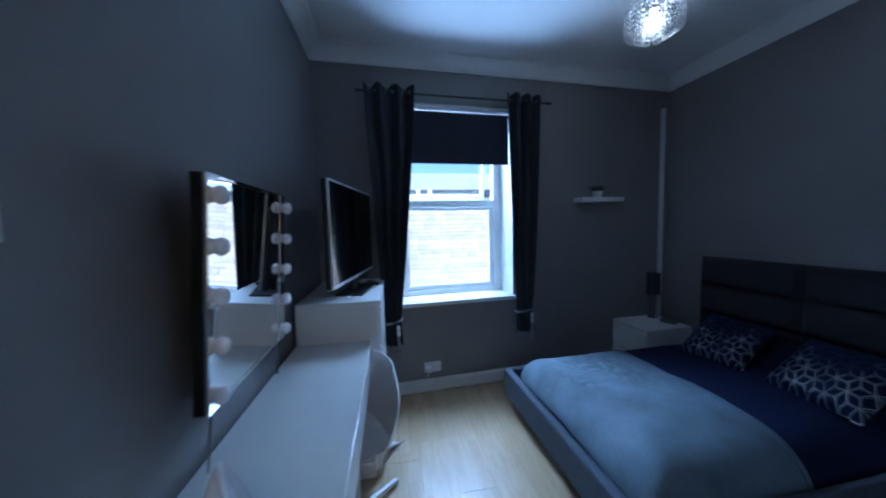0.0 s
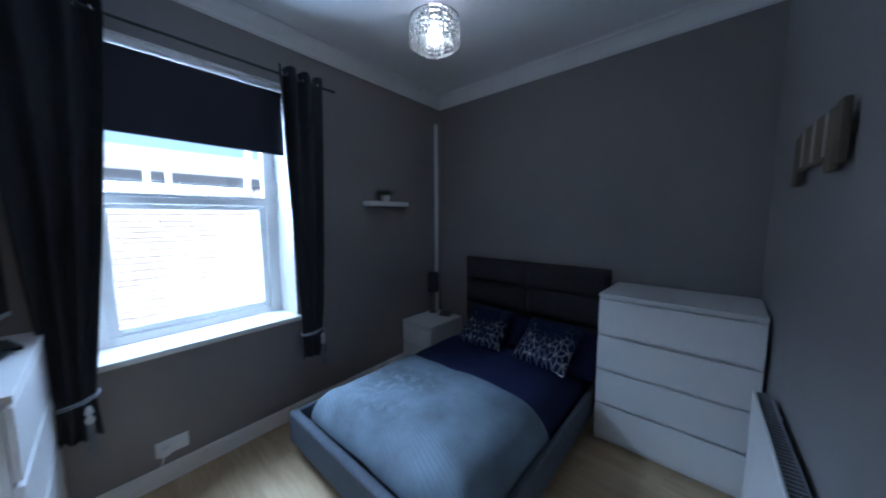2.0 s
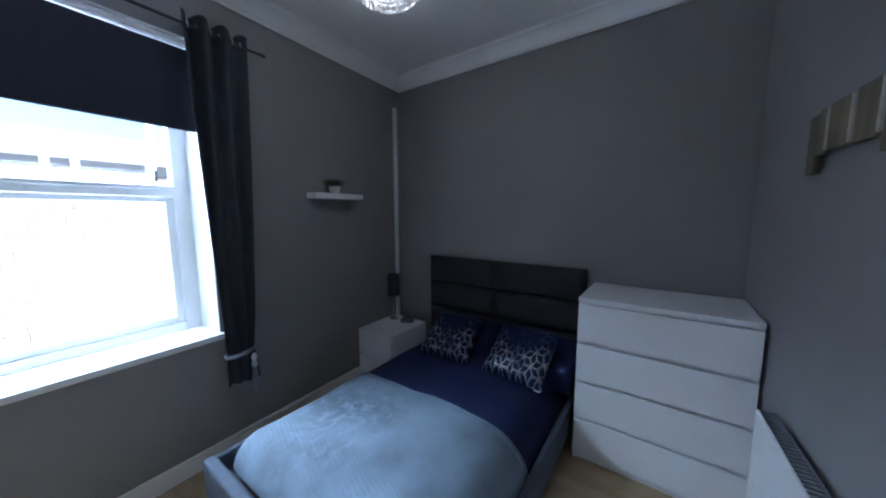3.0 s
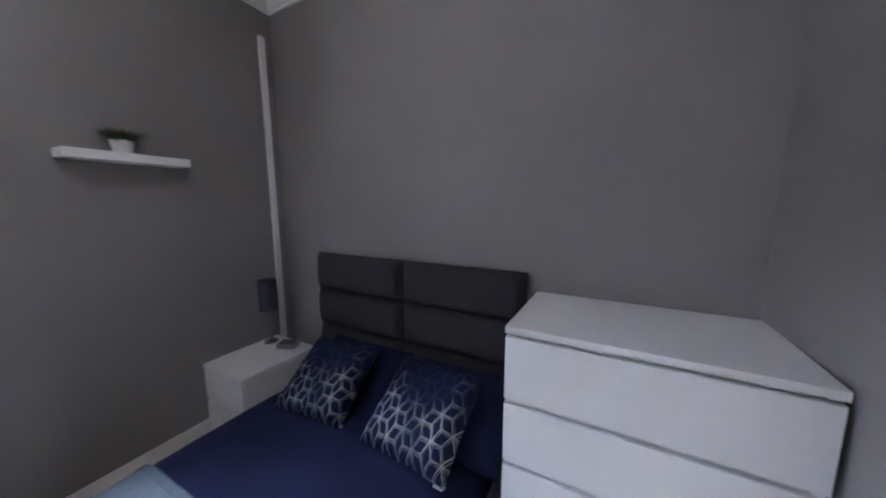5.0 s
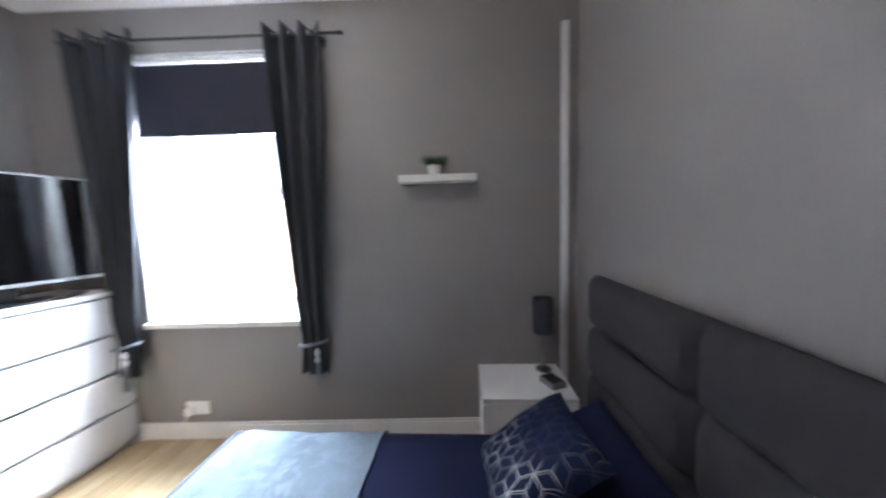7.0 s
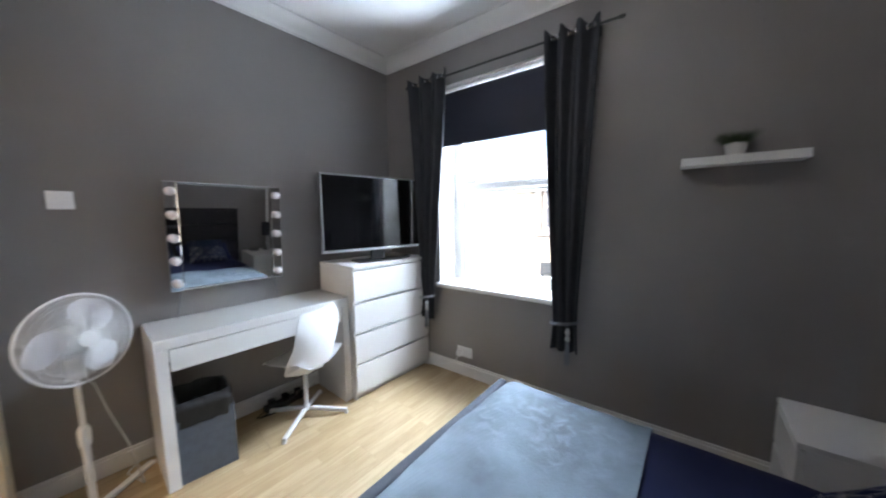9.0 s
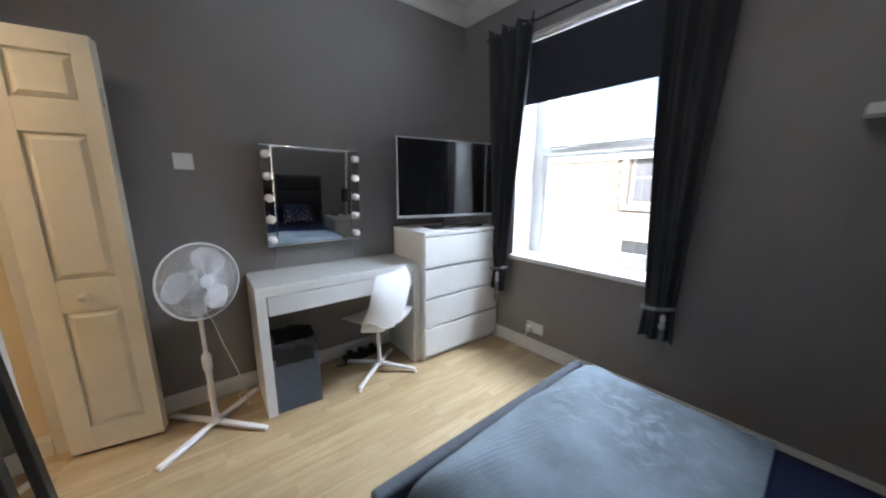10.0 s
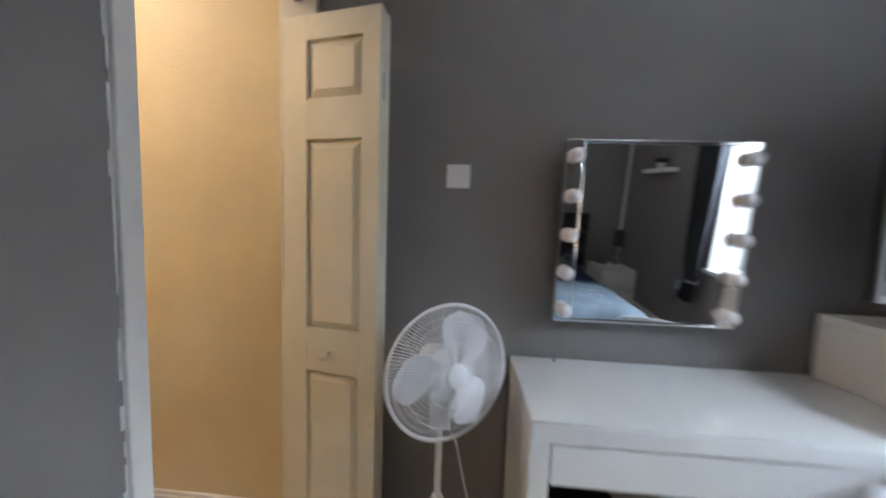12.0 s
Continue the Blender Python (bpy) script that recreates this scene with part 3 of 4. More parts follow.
def curtain(top, tie, hem, seed, side):
    """A curtain from its spans on the pole, at the tieback and at the hem; side: the way its folds lean."""
    rng = random.Random(seed)
    ph = [rng.uniform(0, 6.28) for _ in range(4)]
    zt, zk, zh = 2.475, 0.66, 0.46

    def f(u, v):
        z = zt + (zh - zt) * v
        if z > zk:
            s = (zt - z) / (zt - zk)
            s2 = s ** 1.25
            a = top[0] + (tie[0] - top[0]) * s2
            b = top[1] + (tie[1] - top[1]) * s2
        else:
            s = (zk - z) / (zk - zh)
            a = tie[0] + (hem[0] - tie[0]) * s
            b = tie[1] + (hem[1] - tie[1]) * s
        pinch = math.exp(-((z - zk) / 0.12) ** 2)
        x = a + (b - a) * u
        amp = 0.038 * (1 - 0.55 * min(1, (zt - z) / 1.6)) * (1 - 0.5 * pinch)
        fold = math.sin(u * 2 * math.pi * 3.0 + ph[0] + 0.5 * math.sin(v * 3 + ph[1])) + 0.3 * math.sin(u * 23 + ph[2] + v * 4)
        z2 = z + (0.018 * math.sin(u * 2 * math.pi * 3.0 + ph[0] + 1.5) if v < 0.02 else 0) + (0.006 * math.sin(u * 9) if v > 0.98 else 0)
        return (x, -0.085 - amp * fold + 0.012 * pinch, z2)

    return sheet(B(), 72, 60, f, 0.003)


def tieback(parent, u, y, z, half):
    bm = B()
    pts = [(u + half * math.cos(a), y + 0.055 * math.sin(a), z + 0.03 * math.sin(a * 0.5) ** 2 + 0.03 * math.cos(a)) for a in
           [i * 2 * math.pi / 28 for i in range(29)]]
    tube(bm, pts, 0.0042)
    tube(bm, [(q[0], q[1] - 0.006, q[2] - 0.009) for q in pts], 0.0036)
    part("rope", bm, ROPE, parent, "grey twisted rope")
    x = u + half * 0.45
    bm = lathe(B(), [(0.006, 0.0), (0.012, -0.01), (0.016, -0.03), (0.008, -0.045), (0.014, -0.055), (0.017, -0.07), (0.009, -0.085)], 14,
               pose(x, y - 0.062, z - 0.01))
    part("bead", bm, SILVER, parent, "silver turned bead")
    bm = B()
    rng = random.Random(int(u * 100))
    for k in range(46):
        a, r = rng.uniform(0, 6.28), rng.uniform(0, 0.012)
        e = rng.uniform(0.75, 1)
        tube(bm, [(x + r * math.cos(a), y - 0.062 + r * math.sin(a), z - 0.09), (x + 1.3 * r * math.cos(a), y - 0.062 + 1.3 * r * math.sin(a), z - 0.17),
                  (x + 1.8 * r * math.cos(a), y - 0.062 + 1.8 * r * math.sin(a), z - 0.09 - 0.17 * e)], 0.0012, 4)
    tagged(part("tassel", bm, ROPE, parent, "grey hanging tassel threads"), kind="")


for nm, top_, tie_, hem_, sd in (("l", (0.38, 0.76), (0.475, 0.60), (0.46, 0.61), 3), ("r", (1.520, 1.830), (1.610, 1.760), (1.600, 1.775), 8)):
    c = thing("curtain", "dark grey eyelet curtain gathered by a rope tieback", "curtain", NORTH)
    part("cloth", curtain(top_, tie_, hem_, sd, 1), CURTAIN, c)
    for k in range(6):
        u = top_[0] + (top_[1] - top_[0]) * (k + 0.5) / 6
        part("eyelet", ring(B(), (0, 0, 0), 0.019, 0.0035, pose(u, -0.085, 2.43, 0, 80, 20 * (-1) ** k), 20, 6), CHROME, c, "chrome eyelet ring")
    tieback(c, (tie_[0] + tie_[1]) / 2, -0.088, 0.65, (tie_[1] - tie_[0]) / 2 + 0.012)

# ---- chests of drawers ----
def chest(name, label, w, d, h, drawers, category, m, plinth=0.05, group=""):
    """A chest whose back is at x=0, its front at x=d, centred on y=0. The fronts overlap, with a shadow gap above each."""
    c = thing(name, label, category, m, group)
    bm = B()
    t = 0.025
    box(bm, 0, d - 0.022, -w / 2, -w / 2 + t, 0, h - t, 0.0012)
    box(bm, 0, d - 0.022, w / 2 - t, w / 2, 0, h - t, 0.0012)
    box(bm, 0, 0.006, -w / 2 + t, w / 2 - t, 0.05, h - t)
    box(bm, 0.02, d - 0.03, -w / 2 + t, w / 2 - t, plinth - 0.018, plinth)
    part("carcass", bm, MELAMINE, c)
    part("plinth", box(B(), d - 0.05, d - 0.034, -w / 2 + t, w / 2 - t, 0, plinth - 0.018), MELAMINE, c)
    part("top", box(B(), 0, d, -w / 2, w / 2, h - t + 0.0005, h, 0.002), MELAMINE, c)
    fh = (h - t - plinth) / drawers
    for k in range(drawers):
        z0 = plinth + k * fh
        dr = part("drawer", box(B(), d - 0.020, d - 0.002, -w / 2 + 0.001, w / 2 - 0.001, z0 - 0.002, z0 + fh - (0.020 if k < drawers - 1 else 0.012), 0.0025), MELAMINE, c)
        bm = B()
        box(bm, 0.03, d - 0.045, -w / 2 + t + 0.013, w / 2 - t - 0.013, z0 + 0.003, z0 + fh - 0.06)
        part("drawer_box", bm, MELAMINE, dr)
        # the finger rail is cut back behind the front's top edge
        part("finger_rail", box(B(), d - 0.046, d - 0.034, -w / 2 + t, w / 2 - t, z0 + fh - 0.060, z0 + fh - 0.0005, 0.0), MELAMINE, dr)
    return c


chest("chest_of_drawers", "white four-drawer chest carrying the television beside the window", 0.775, 0.46, 1.0, 4, "chest of drawers",
      pose(0.018, 2.63, 0, 0, 0, 0))
chest("chest_of_drawers", "white four-drawer chest with a bare top beside the bed", 0.76, 0.47, 1.0, 4, "chest of drawers",
      pose(W - 0.01, 0.985, 0, 0, 0, 180))
chest("bedside_table", "white two-drawer bedside table in the corner by the bed", 0.40, 0.48, 0.455, 2, "bedside table",
      pose(W - 0.13, 2.985, 0, 0, 0, 180 + 1))

# ---- desk ----
desk = thing("desk", "white slim dressing desk with a glass top and one long drawer", "desk", pose(0.017, 1.715, 0))
DW, DD, DH = 1.04, 0.40, 0.78
bm = B()
part("side_panel", box(B(), 0, DD, -DW / 2, -DW / 2 + 0.05, 0, DH - 0.055, 0.002), MELAMINE, desk)
part("side_panel", box(B(), 0, DD, DW / 2 - 0.05, DW / 2, 0, DH - 0.055, 0.002), MELAMINE, desk)
part("worktop", box(B(), 0, DD, -DW / 2, DW / 2, DH - 0.0545, DH - 0.006, 0.002), MELAMINE, desk)
part("glass_top", box(B(), 0.001, DD - 0.001, -DW / 2 + 0.001, DW / 2 - 0.001, DH - 0.0055, DH, 0.0015), GLASS_TOP, desk, "clear glass sheet over the white top")
dr = part("drawer", box(B(), DD - 0.022, DD - 0.004, -DW / 2 + 0.056, DW / 2 - 0.056, DH - 0.170, DH - 0.0585, 0.002), MELAMINE, desk)
part("drawer_box", box(B(), 0.03, DD - 0.03, -DW / 2 + 0.07, DW / 2 - 0.07, DH - 0.165, DH - 0.085), MELAMINE, dr)
part("modesty_rail", box(B(), 0.004, 0.022, -DW / 2 + 0.05, DW / 2 - 0.05, DH - 0.20, DH - 0.055), MELAMINE, desk)

# ---- dressing mirror with bulbs ----
mir = thing("lit_vanity_mirror", "square vanity mirror with two rows of unlit white globe bulbs", "mirror", pose(0.045, 1.632, 0, 0, 0, 1.3) @ pose(0, 0, 0.94, 0, 3.6, 0) @ pose(0, 0, -0.94))
Z0, Z1, MH = 0.94, 1.56, 0.305
part("back_board", box(B(), -0.014, 0.012, -MH + 0.003, MH - 0.003, Z0 + 0.003, Z1 - 0.003), BLACK_FRAME, mir)
part("mirror_glass", box(B(), 0.0125, 0.020, -MH + 0.062, MH - 0.062, Z0 + 0.012, Z1 - 0.012, 0.001), MIRROR, mir)
for s in (-1, 1):
    bm = B()
    box(bm, 0.0125, 0.024, s * (MH - 0.03) - 0.03, s * (MH - 0.03) + 0.03, Z0, Z1, 0.003)
    part("light_strip", bm, MIRROR, mir, "bevelled mirrored strip")
for z in (Z0, Z1):
    bm = B()
    box(bm, 0.0125, 0.022, -MH + 0.061, MH - 0.061, z - 0.011 if z == Z1 else z, z if z == Z1 else z + 0.011, 0.004)
    part("bevelled_edge", bm, MIRROR, mir)
for s in (-1, 1):
    for k in range(5):
        z = Z0 + 0.045 + k * (Z1 - Z0 - 0.10) / 4
        prof = [(0.014, 0.0), (0.015, 0.002), (0.021, 0.006), (0.0245, 0.015), (0.0225, 0.025), (0.015, 0.032), (0.004, 0.035)]
        part("globe_bulb", lathe(B(), prof, 18, pose(0.024, s * (MH - 0.03), z, 0, 90, 0)), OPAL, mir, "white frosted globe bulb")
part("power_lead", tube(B(), [(0.004, -MH + 0.05, Z0), (0.006, -MH + 0.04, Z0 - 0.06), (0.010, -MH + 0.02, Z0 - 0.16), (0.002, -MH + 0.02, 0.72)], 0.0035), GREY_PLASTIC, mir, "thin grey lead")
part("power_lead", tube(B(), [(0.004, MH - 0.05, Z0), (0.006, MH - 0.04, Z0 - 0.06), (0.004, MH - 0.03, Z0 - 0.16), (0.002, MH - 0.03, 0.72)], 0.0035), GREY_PLASTIC, mir, "thin grey lead")

# ---- television ----
tv = thing("television", "silver-edged flat television, switched off, on a white chest", "television",
           pose(0.315, 2.60, 1.0, 0, 0, 80))
TW, TH = 0.45, 0.585
part("housing", box(B(), -TW, TW, 0.006, 0.035, 0.085, 0.085 + TH, 0.006), BLACK_FRAME, tv)
part("screen", box(B(), -TW + 0.012, TW - 0.012, -0.001, 0.0055, 0.105, 0.085 + TH - 0.010), SCREEN, tv)
bm = B()
box(bm, -TW, -TW + 0.0115, -0.004, 0.0055, 0.085, 0.085 + TH, 0.002)
box(bm, TW - 0.0115, TW, -0.004, 0.0055, 0.085, 0.085 + TH, 0.002)
box(bm, -TW + 0.0115, TW - 0.0115, -0.004, 0.0055, 0.085, 0.1045, 0.002)
box(bm, -TW + 0.0115, TW - 0.0115, -0.004, 0.0055, 0.0755 + TH, 0.085 + TH, 0.002)
part("bezel", bm, SILVER, tv, "thin silver bezel")
bm = B()
box(bm, -0.20, 0.20, -0.085, 0.085, 0.0, 0.010, 0.004)
part("stand_base", bm, BLACK_FRAME, tv)
part("stand_neck", box(B(), -0.06, 0.06, 0.007, 0.030, 0.010, 0.084, 0.004), BLACK_FRAME, tv)

rem = solid("remote_control", box(B(), -0.024, 0.024, -0.08, 0.08, 0, 0.016, 0.004), BLACK_FRAME, "small black remote control on the chest", "remote control",
            m=pose(0.40, 2.80, 1.0, 0, 0, 20))

# ---- bed ----
bed = thing("bed", "double bed with grey upholstered frame and charcoal padded headboard", "bed", pose(W - 0.025, 2.088, 0, 0, 0, 181))
HW = 0.68
# headboard: two columns of padded panels
part("headboard_back", box(B(), 0.0, 0.03, -HW, HW, 0.10, 1.085, 0.008), UPHOLSTERY, bed)
for j in range(2):
    for i, (z0, z1) in enumerate(((0.15, 0.385), (0.385, 0.62), (0.62, 0.855), (0.855, 1.09))):
        ya, yb = (-HW, -0.002) if j == 0 else (0.002, HW)
        bm = B()

        def pad(u, v, ya=ya, yb=yb, z0=z0, z1=z1):
            e = (1 - abs(2 * u - 1) ** 12) * (1 - abs(2 * v - 1) ** 5)
            return (0.031 + 0.052 * max(0, e) ** 0.5, ya + (yb - ya) * u, z0 + (z1 - z0) * v)

        sheet(bm, 20, 14, pad, 0.004)
        part("headboard_panel", bm, UPHOLSTERY, bed, "padded dark grey panel")
part("side_rail", box(B(), 0.03, 1.82, HW - 0.035, HW - 0.0, 0.09, 0.285, 0.012, seg=3), BED_GREY, bed)
part("side_rail", box(B(), 0.03, 1.82, -HW, -HW + 0.035, 0.09, 0.285, 0.012, seg=3), BED_GREY, bed)
part("footboard", box(B(), 1.8205, 1.875, -HW, HW, 0.09, 0.292, 0.014, seg=3), BED_GREY, bed)
for x in (0.10, 1.80):
    for y in (-HW + 0.09, HW - 0.09):
        part("leg", lathe(B(), [(0.018, 0.0), (0.022, 0.004), (0.020, 0.012), (0.014, 0.03), (0.018, 0.07), (0.026, 0.089)], 16, pose(x, y, 0)), CHROME, bed, "chrome foot")
part("slat_base", box(B(), 0.035, 1.815, -HW + 0.036, HW - 0.036, 0.15, 0.20), UPHOLSTERY, bed)
BM = bed.matrix_basis.copy()


def cover(x0, x1, yw, ztop, drop, r, seed, wave=0.006, nu=60, nv=60, foot=True):
    """A cover over the mattress from x0 to x1, rounded over both sides and, if foot, over the foot end."""
    def g(s, half, down, rr):
        # along a section with a rounded shoulder: s from -1 to 1 -> offset and drop
        turn = math.acos(1 - down / rr) if down < rr else math.pi / 2
        flat = half - rr * math.sin(turn)
        d = abs(s) * (flat + rr * turn + max(0, down - rr))
        sg = 1 if s >= 0 else -1
        if d <= flat:
            return sg * d, 0.0
        q = (d - flat) / rr
        if q <= turn:
            return sg * (flat + rr * math.sin(q)), rr * (1 - math.cos(q))
        return sg * half, rr + (q - math.pi / 2) * rr

    def f(u, v):
        y, dy = g(2 * v - 1, yw, drop, r)
        x, dx = g(u, x1 - x0, drop, r) if foot else ((x1 - x0) * u, 0.0)
        x += x0
        n1 = noise.noise(Vector((x * 2.3 + seed, y * 2.3, 0))) * wave * 1.6 + noise.noise(Vector((x * 7 + seed, y * 7, 3))) * wave * 0.7
        crown = 0.035 * (1 - (y / yw) ** 2)
        z = ztop + crown + n1 - min(math.hypot(dx, dy), drop)
        # the corners are drawn in as cloth is
        k = max(0, min(1, dx / r)) * max(0, min(1, dy / r))
        return (x - 0.05 * k, y * (1 - 0.06 * k), max(z, ztop - drop - 0.004 + 0.004 * v))
    return sheet(B(), nu, nv, f, 0.006)


MID = BM @ Matrix.Translation((0, 0.012, 0))
solid("mattress", box(B(), 0.10, 1.74, -0.60, 0.60, 0.201, 0.30, 0.04, seg=4), PAPER, "white mattress under the covers on the bed", "mattress", m=MID.copy())
duvet = thing("duvet", "plain navy duvet spread over the bed", "duvet", MID.copy())
part("cover", cover(0.09, 1.755, 0.622, 0.408, 0.170, 0.20, 4, 0.009, 90, 80), NAVY, duvet)
part("hem", cover(0.088, 0.112, 0.624, 0.4115, 0.170, 0.20, 4, 0.009, 3, 80, False), NAVY, duvet)
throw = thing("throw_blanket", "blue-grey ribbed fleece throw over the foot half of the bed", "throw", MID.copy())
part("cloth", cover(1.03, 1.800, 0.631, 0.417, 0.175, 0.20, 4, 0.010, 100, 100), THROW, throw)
part("hem", cover(1.026, 1.052, 0.633, 0.4205, 0.175, 0.20, 4, 0.010, 3, 100, False), THROW, throw)


def cushion_mesh(w, h, t, seed, crush=0.0):
    rng = random.Random(seed)
    bm = B()
    n = 26
    grid = {}
    for s in (1, -1):
        for i in range(n + 1):
            for j in range(n + 1):
                u, v = 2 * i / n - 1, 2 * j / n - 1
                edge = i in (0, n) or j in (0, n)
                if edge and s == -1:
                    grid[s, i, j] = grid[1, i, j]
                    continue
                e = (1 - u ** 4) * (1 - v ** 4)
                puff = t / 2 * max(0, e) ** 0.55
                pinch = 1 - 0.07 * (1 - abs(u * v)) * 1.0
                x, y = u * w / 2 * (1 - 0.06 * (1 - v * v)), v * h / 2 * (1 - 0.06 * (1 - u * u))
                wr = 0.006 * noise.noise(Vector((u * 3 + seed, v * 3, s)))
                z = s * (0 if edge else puff) + (0 if edge else wr) + crush * u * u
                grid[s, i, j] = bm.verts.new((x, y, z))
    for s in (1, -1):
        for i in range(n):
            for j in range(n):
                q = (grid[s, i, j], grid[s, i + 1, j], grid[s, i + 1, j + 1], grid[s, i, j + 1])
                bm.faces.new(q if s == 1 else q[::-1])
    return bm


def cushion(x, y, z, rx, ry, rz, w=0.42, h=0.42, t=0.12, seed=1, mat=None, label="", name="cushion", tag_at=None, cat="cushion"):
    c = thing(name, label, cat, BM @ pose(x, y, z, rx, ry, rz))
    part("cover", cushion_mesh(w, h, t, seed), mat, c)
    if tag_at:
        part("care_label", box(B(), tag_at[0] - 0.018, tag_at[0] + 0.018, tag_at[1] - 0.035, tag_at[1] + 0.002, -0.001, 0.001, m=pose(0, 0, 0.0)), PAPER, c, "small white care label")
    return c


# in the bed's own axes: x towards the foot, y towards the chest
cushion(0.25, -0.20, 0.475, 0, 30, 0, 0.42, 0.60, 0.14, 11, NAVY, "plain navy pillow standing against the headboard", "pillow", cat="pillow")
cushion(0.25, 0.41, 0.475, 0, 30, 0, 0.42, 0.55, 0.14, 12, NAVY, "plain navy pillow standing against the headboard", "pillow", cat="pillow")
cushion(0.43, -0.175, 0.555, 0, 36, 4, 0.40, 0.40, 0.15, 21, CUSHION_PRINT, "navy cushion with a silver lattice print on the bed", tag_at=(0.19, 0.20))
cushion(0.43, 0.365, 0.555, 0, 36, -4, 0.41, 0.42, 0.15, 22, CUSHION_PRINT, "navy cushion with a silver lattice print on the bed", tag_at=(0.19, 0.20))

# ---- bedside lamp and clock ----
lx, ly = 3.06, 3.10
lamp = thing("table_lamp", "small chrome table lamp with a dark drum shade", "lamp", pose(lx, ly, 0.455))
part("base", lathe(B(), [(0.045, 0), (0.047, 0.004), (0.044, 0.012), (0.012, 0.018)], 28), CHROME, lamp, "round chrome base")
part("stem", lathe(B(), [(0.010, 0.018), (0.016, 0.04), (0.016, 0.12), (0.010, 0.16), (0.006, 0.20), (0.006, 0.26)], 16), CLEAR_PLASTIC, lamp, "clear glass stem")
bm = B()
N = 36
prof = [(0.058, 0.235), (0.058, 0.44), (0.0555, 0.44), (0.0555, 0.235)]
rings = [[bm.verts.new((r * math.cos(2 * math.pi * k / N), r * math.sin(2 * math.pi * k / N), z)) for k in range(N)] for r, z in prof]
for a, b_ in zip(rings, rings[1:] + rings[:1]):
    for k in range(N):
        bm.faces.new((a[k], a[(k + 1) % N], b_[(k + 1) % N], b_[k]))
part("shade", bm, SHADE, lamp, "dark navy drum shade")
part("bulb", lathe(B(), [(0.006, 0.26), (0.012, 0.28), (0.020, 0.32), (0.016, 0.345), (0.004, 0.355)], 14), OPAL, lamp)
ck = thing("alarm_clock", "small grey box clock on the bedside table", "clock", pose(3.07, 2.93, 0.455, 0, 0, 25))
part("case", box(B(), -0.045, 0.045, -0.06, 0.06, 0, 0.035, 0.006), GREY_PLASTIC, ck)
part("face", box(B(), -0.035, 0.035, -0.05, 0.05, 0.0352, 0.037, 0.001), BLACK_FRAME, ck)

# ---- cable trunking in the corner ----
tr = thing("cable_trunking", "white plastic cable trunking running up the corner", "trunking", NORTH)
part("cover", box(B(), 3.195, 3.235, -0.022, 0, 0.11, 2.49, 0.003), PLASTIC, tr)
part("lead", tube(B(), [(3.215, -0.008, 2.49), (3.24, -0.006, 2.55), (3.25, -0.006, 2.65)], 0.004), GREY_PLASTIC, tr, "dark cable end")

# ---- shelf and plant ----
sh = solid("wall_shelf", box(B(), 2.235, 2.68, -0.115, 0, 1.592, 1.632, 0.003), MELAMINE, "small white floating shelf on the window wall", "shelf", m=NORTH.copy())
pot = thing("potted_plant", "small artificial grass plant in a round white pot on the shelf", "plant", NORTH @ pose(2.44, -0.058, 1.632))
part("pot", lathe(B(), [(0.030, 0.0), (0.034, 0.004), (0.043, 0.054), (0.043, 0.058), (0.038, 0.058), (0.037, 0.046)], 28), POT, pot)
bm = B()
rng = random.Random(5)
for k in range(420):
    a, r = rng.uniform(0, 6.283), 0.034 * math.sqrt(rng.random())
    out, hh = rng.uniform(0.020, 0.090), rng.uniform(0.025, 0.068)
    x, y = r * math.cos(a), r * math.sin(a)
    dx, dy = math.cos(a + rng.uniform(-.6, .6)), math.sin(a + rng.uniform(-.6, .6))
    w = 0.0016
    px, py = -dy * w, dx * w
    p0, p1, p2 = (x, y, 0.044), (x + dx * out * 0.45, y + dy * out * 0.45, 0.044 + hh * 0.75), (x + dx * out, y + dy * out, 0.044 + hh)
    vs = [bm.verts.new(c) for c in ((p0[0] - px, p0[1] - py, p0[2]), (p0[0] + px, p0[1] + py, p0[2]), (p1[0] + px, p1[1] + py, p1[2]),
                                    (p1[0] - px, p1[1] - py, p1[2]), p2)]
    bm.faces.new((vs[0], vs[1], vs[2], vs[3]))
    bm.faces.new((vs[3], vs[2], vs[4]))
tagged(part("leaves", bm, LEAF, pot, "short green artificial grass", smooth=False), kind="stuff")

# ---- sockets, switches ----
def plate(name, label, m, w=0.146, h=0.086, rockers=2, plug=False):
    c = thing(name, label, "socket" if plug else "switch", m)
    part("face_plate", box(B(), -w / 2, w / 2, -0.009, 0, -h / 2, h / 2, 0.003), PLASTIC, c)
    for k in range(rockers):
        x = (k - (rockers - 1) / 2) * 0.03
        part("rocker", box(B(), x - 0.008, x + 0.008, -0.012, -0.009, 0.005, 0.028, 0.001), PLASTIC, c)
    return c


sk = plate("wall_socket", "white double wall socket with a plug above the skirting", NORTH @ pose(0.86, 0, 0.205), plug=True)
part("plug", box(B(), -0.062, -0.014, -0.045, -0.010, -0.034, 0.012, 0.006), PLASTIC, sk, "white plug")
part("lead", tube(B(), [(-0.04, -0.04, -0.03), (-0.06, -0.05, -0.07), (-0.13, -0.045, -0.12), (-0.24, -0.05, -0.16), (-0.36, -0.06, -0.185), (-0.46, -0.04, -0.195)], 0.0035), PLASTIC, sk, "white lead")
plate("light_switch", "white blank square switch plate on the grey wall", pose(0.0, 0.975, 1.445, 0, 0, 90), 0.086, 0.086, 1)

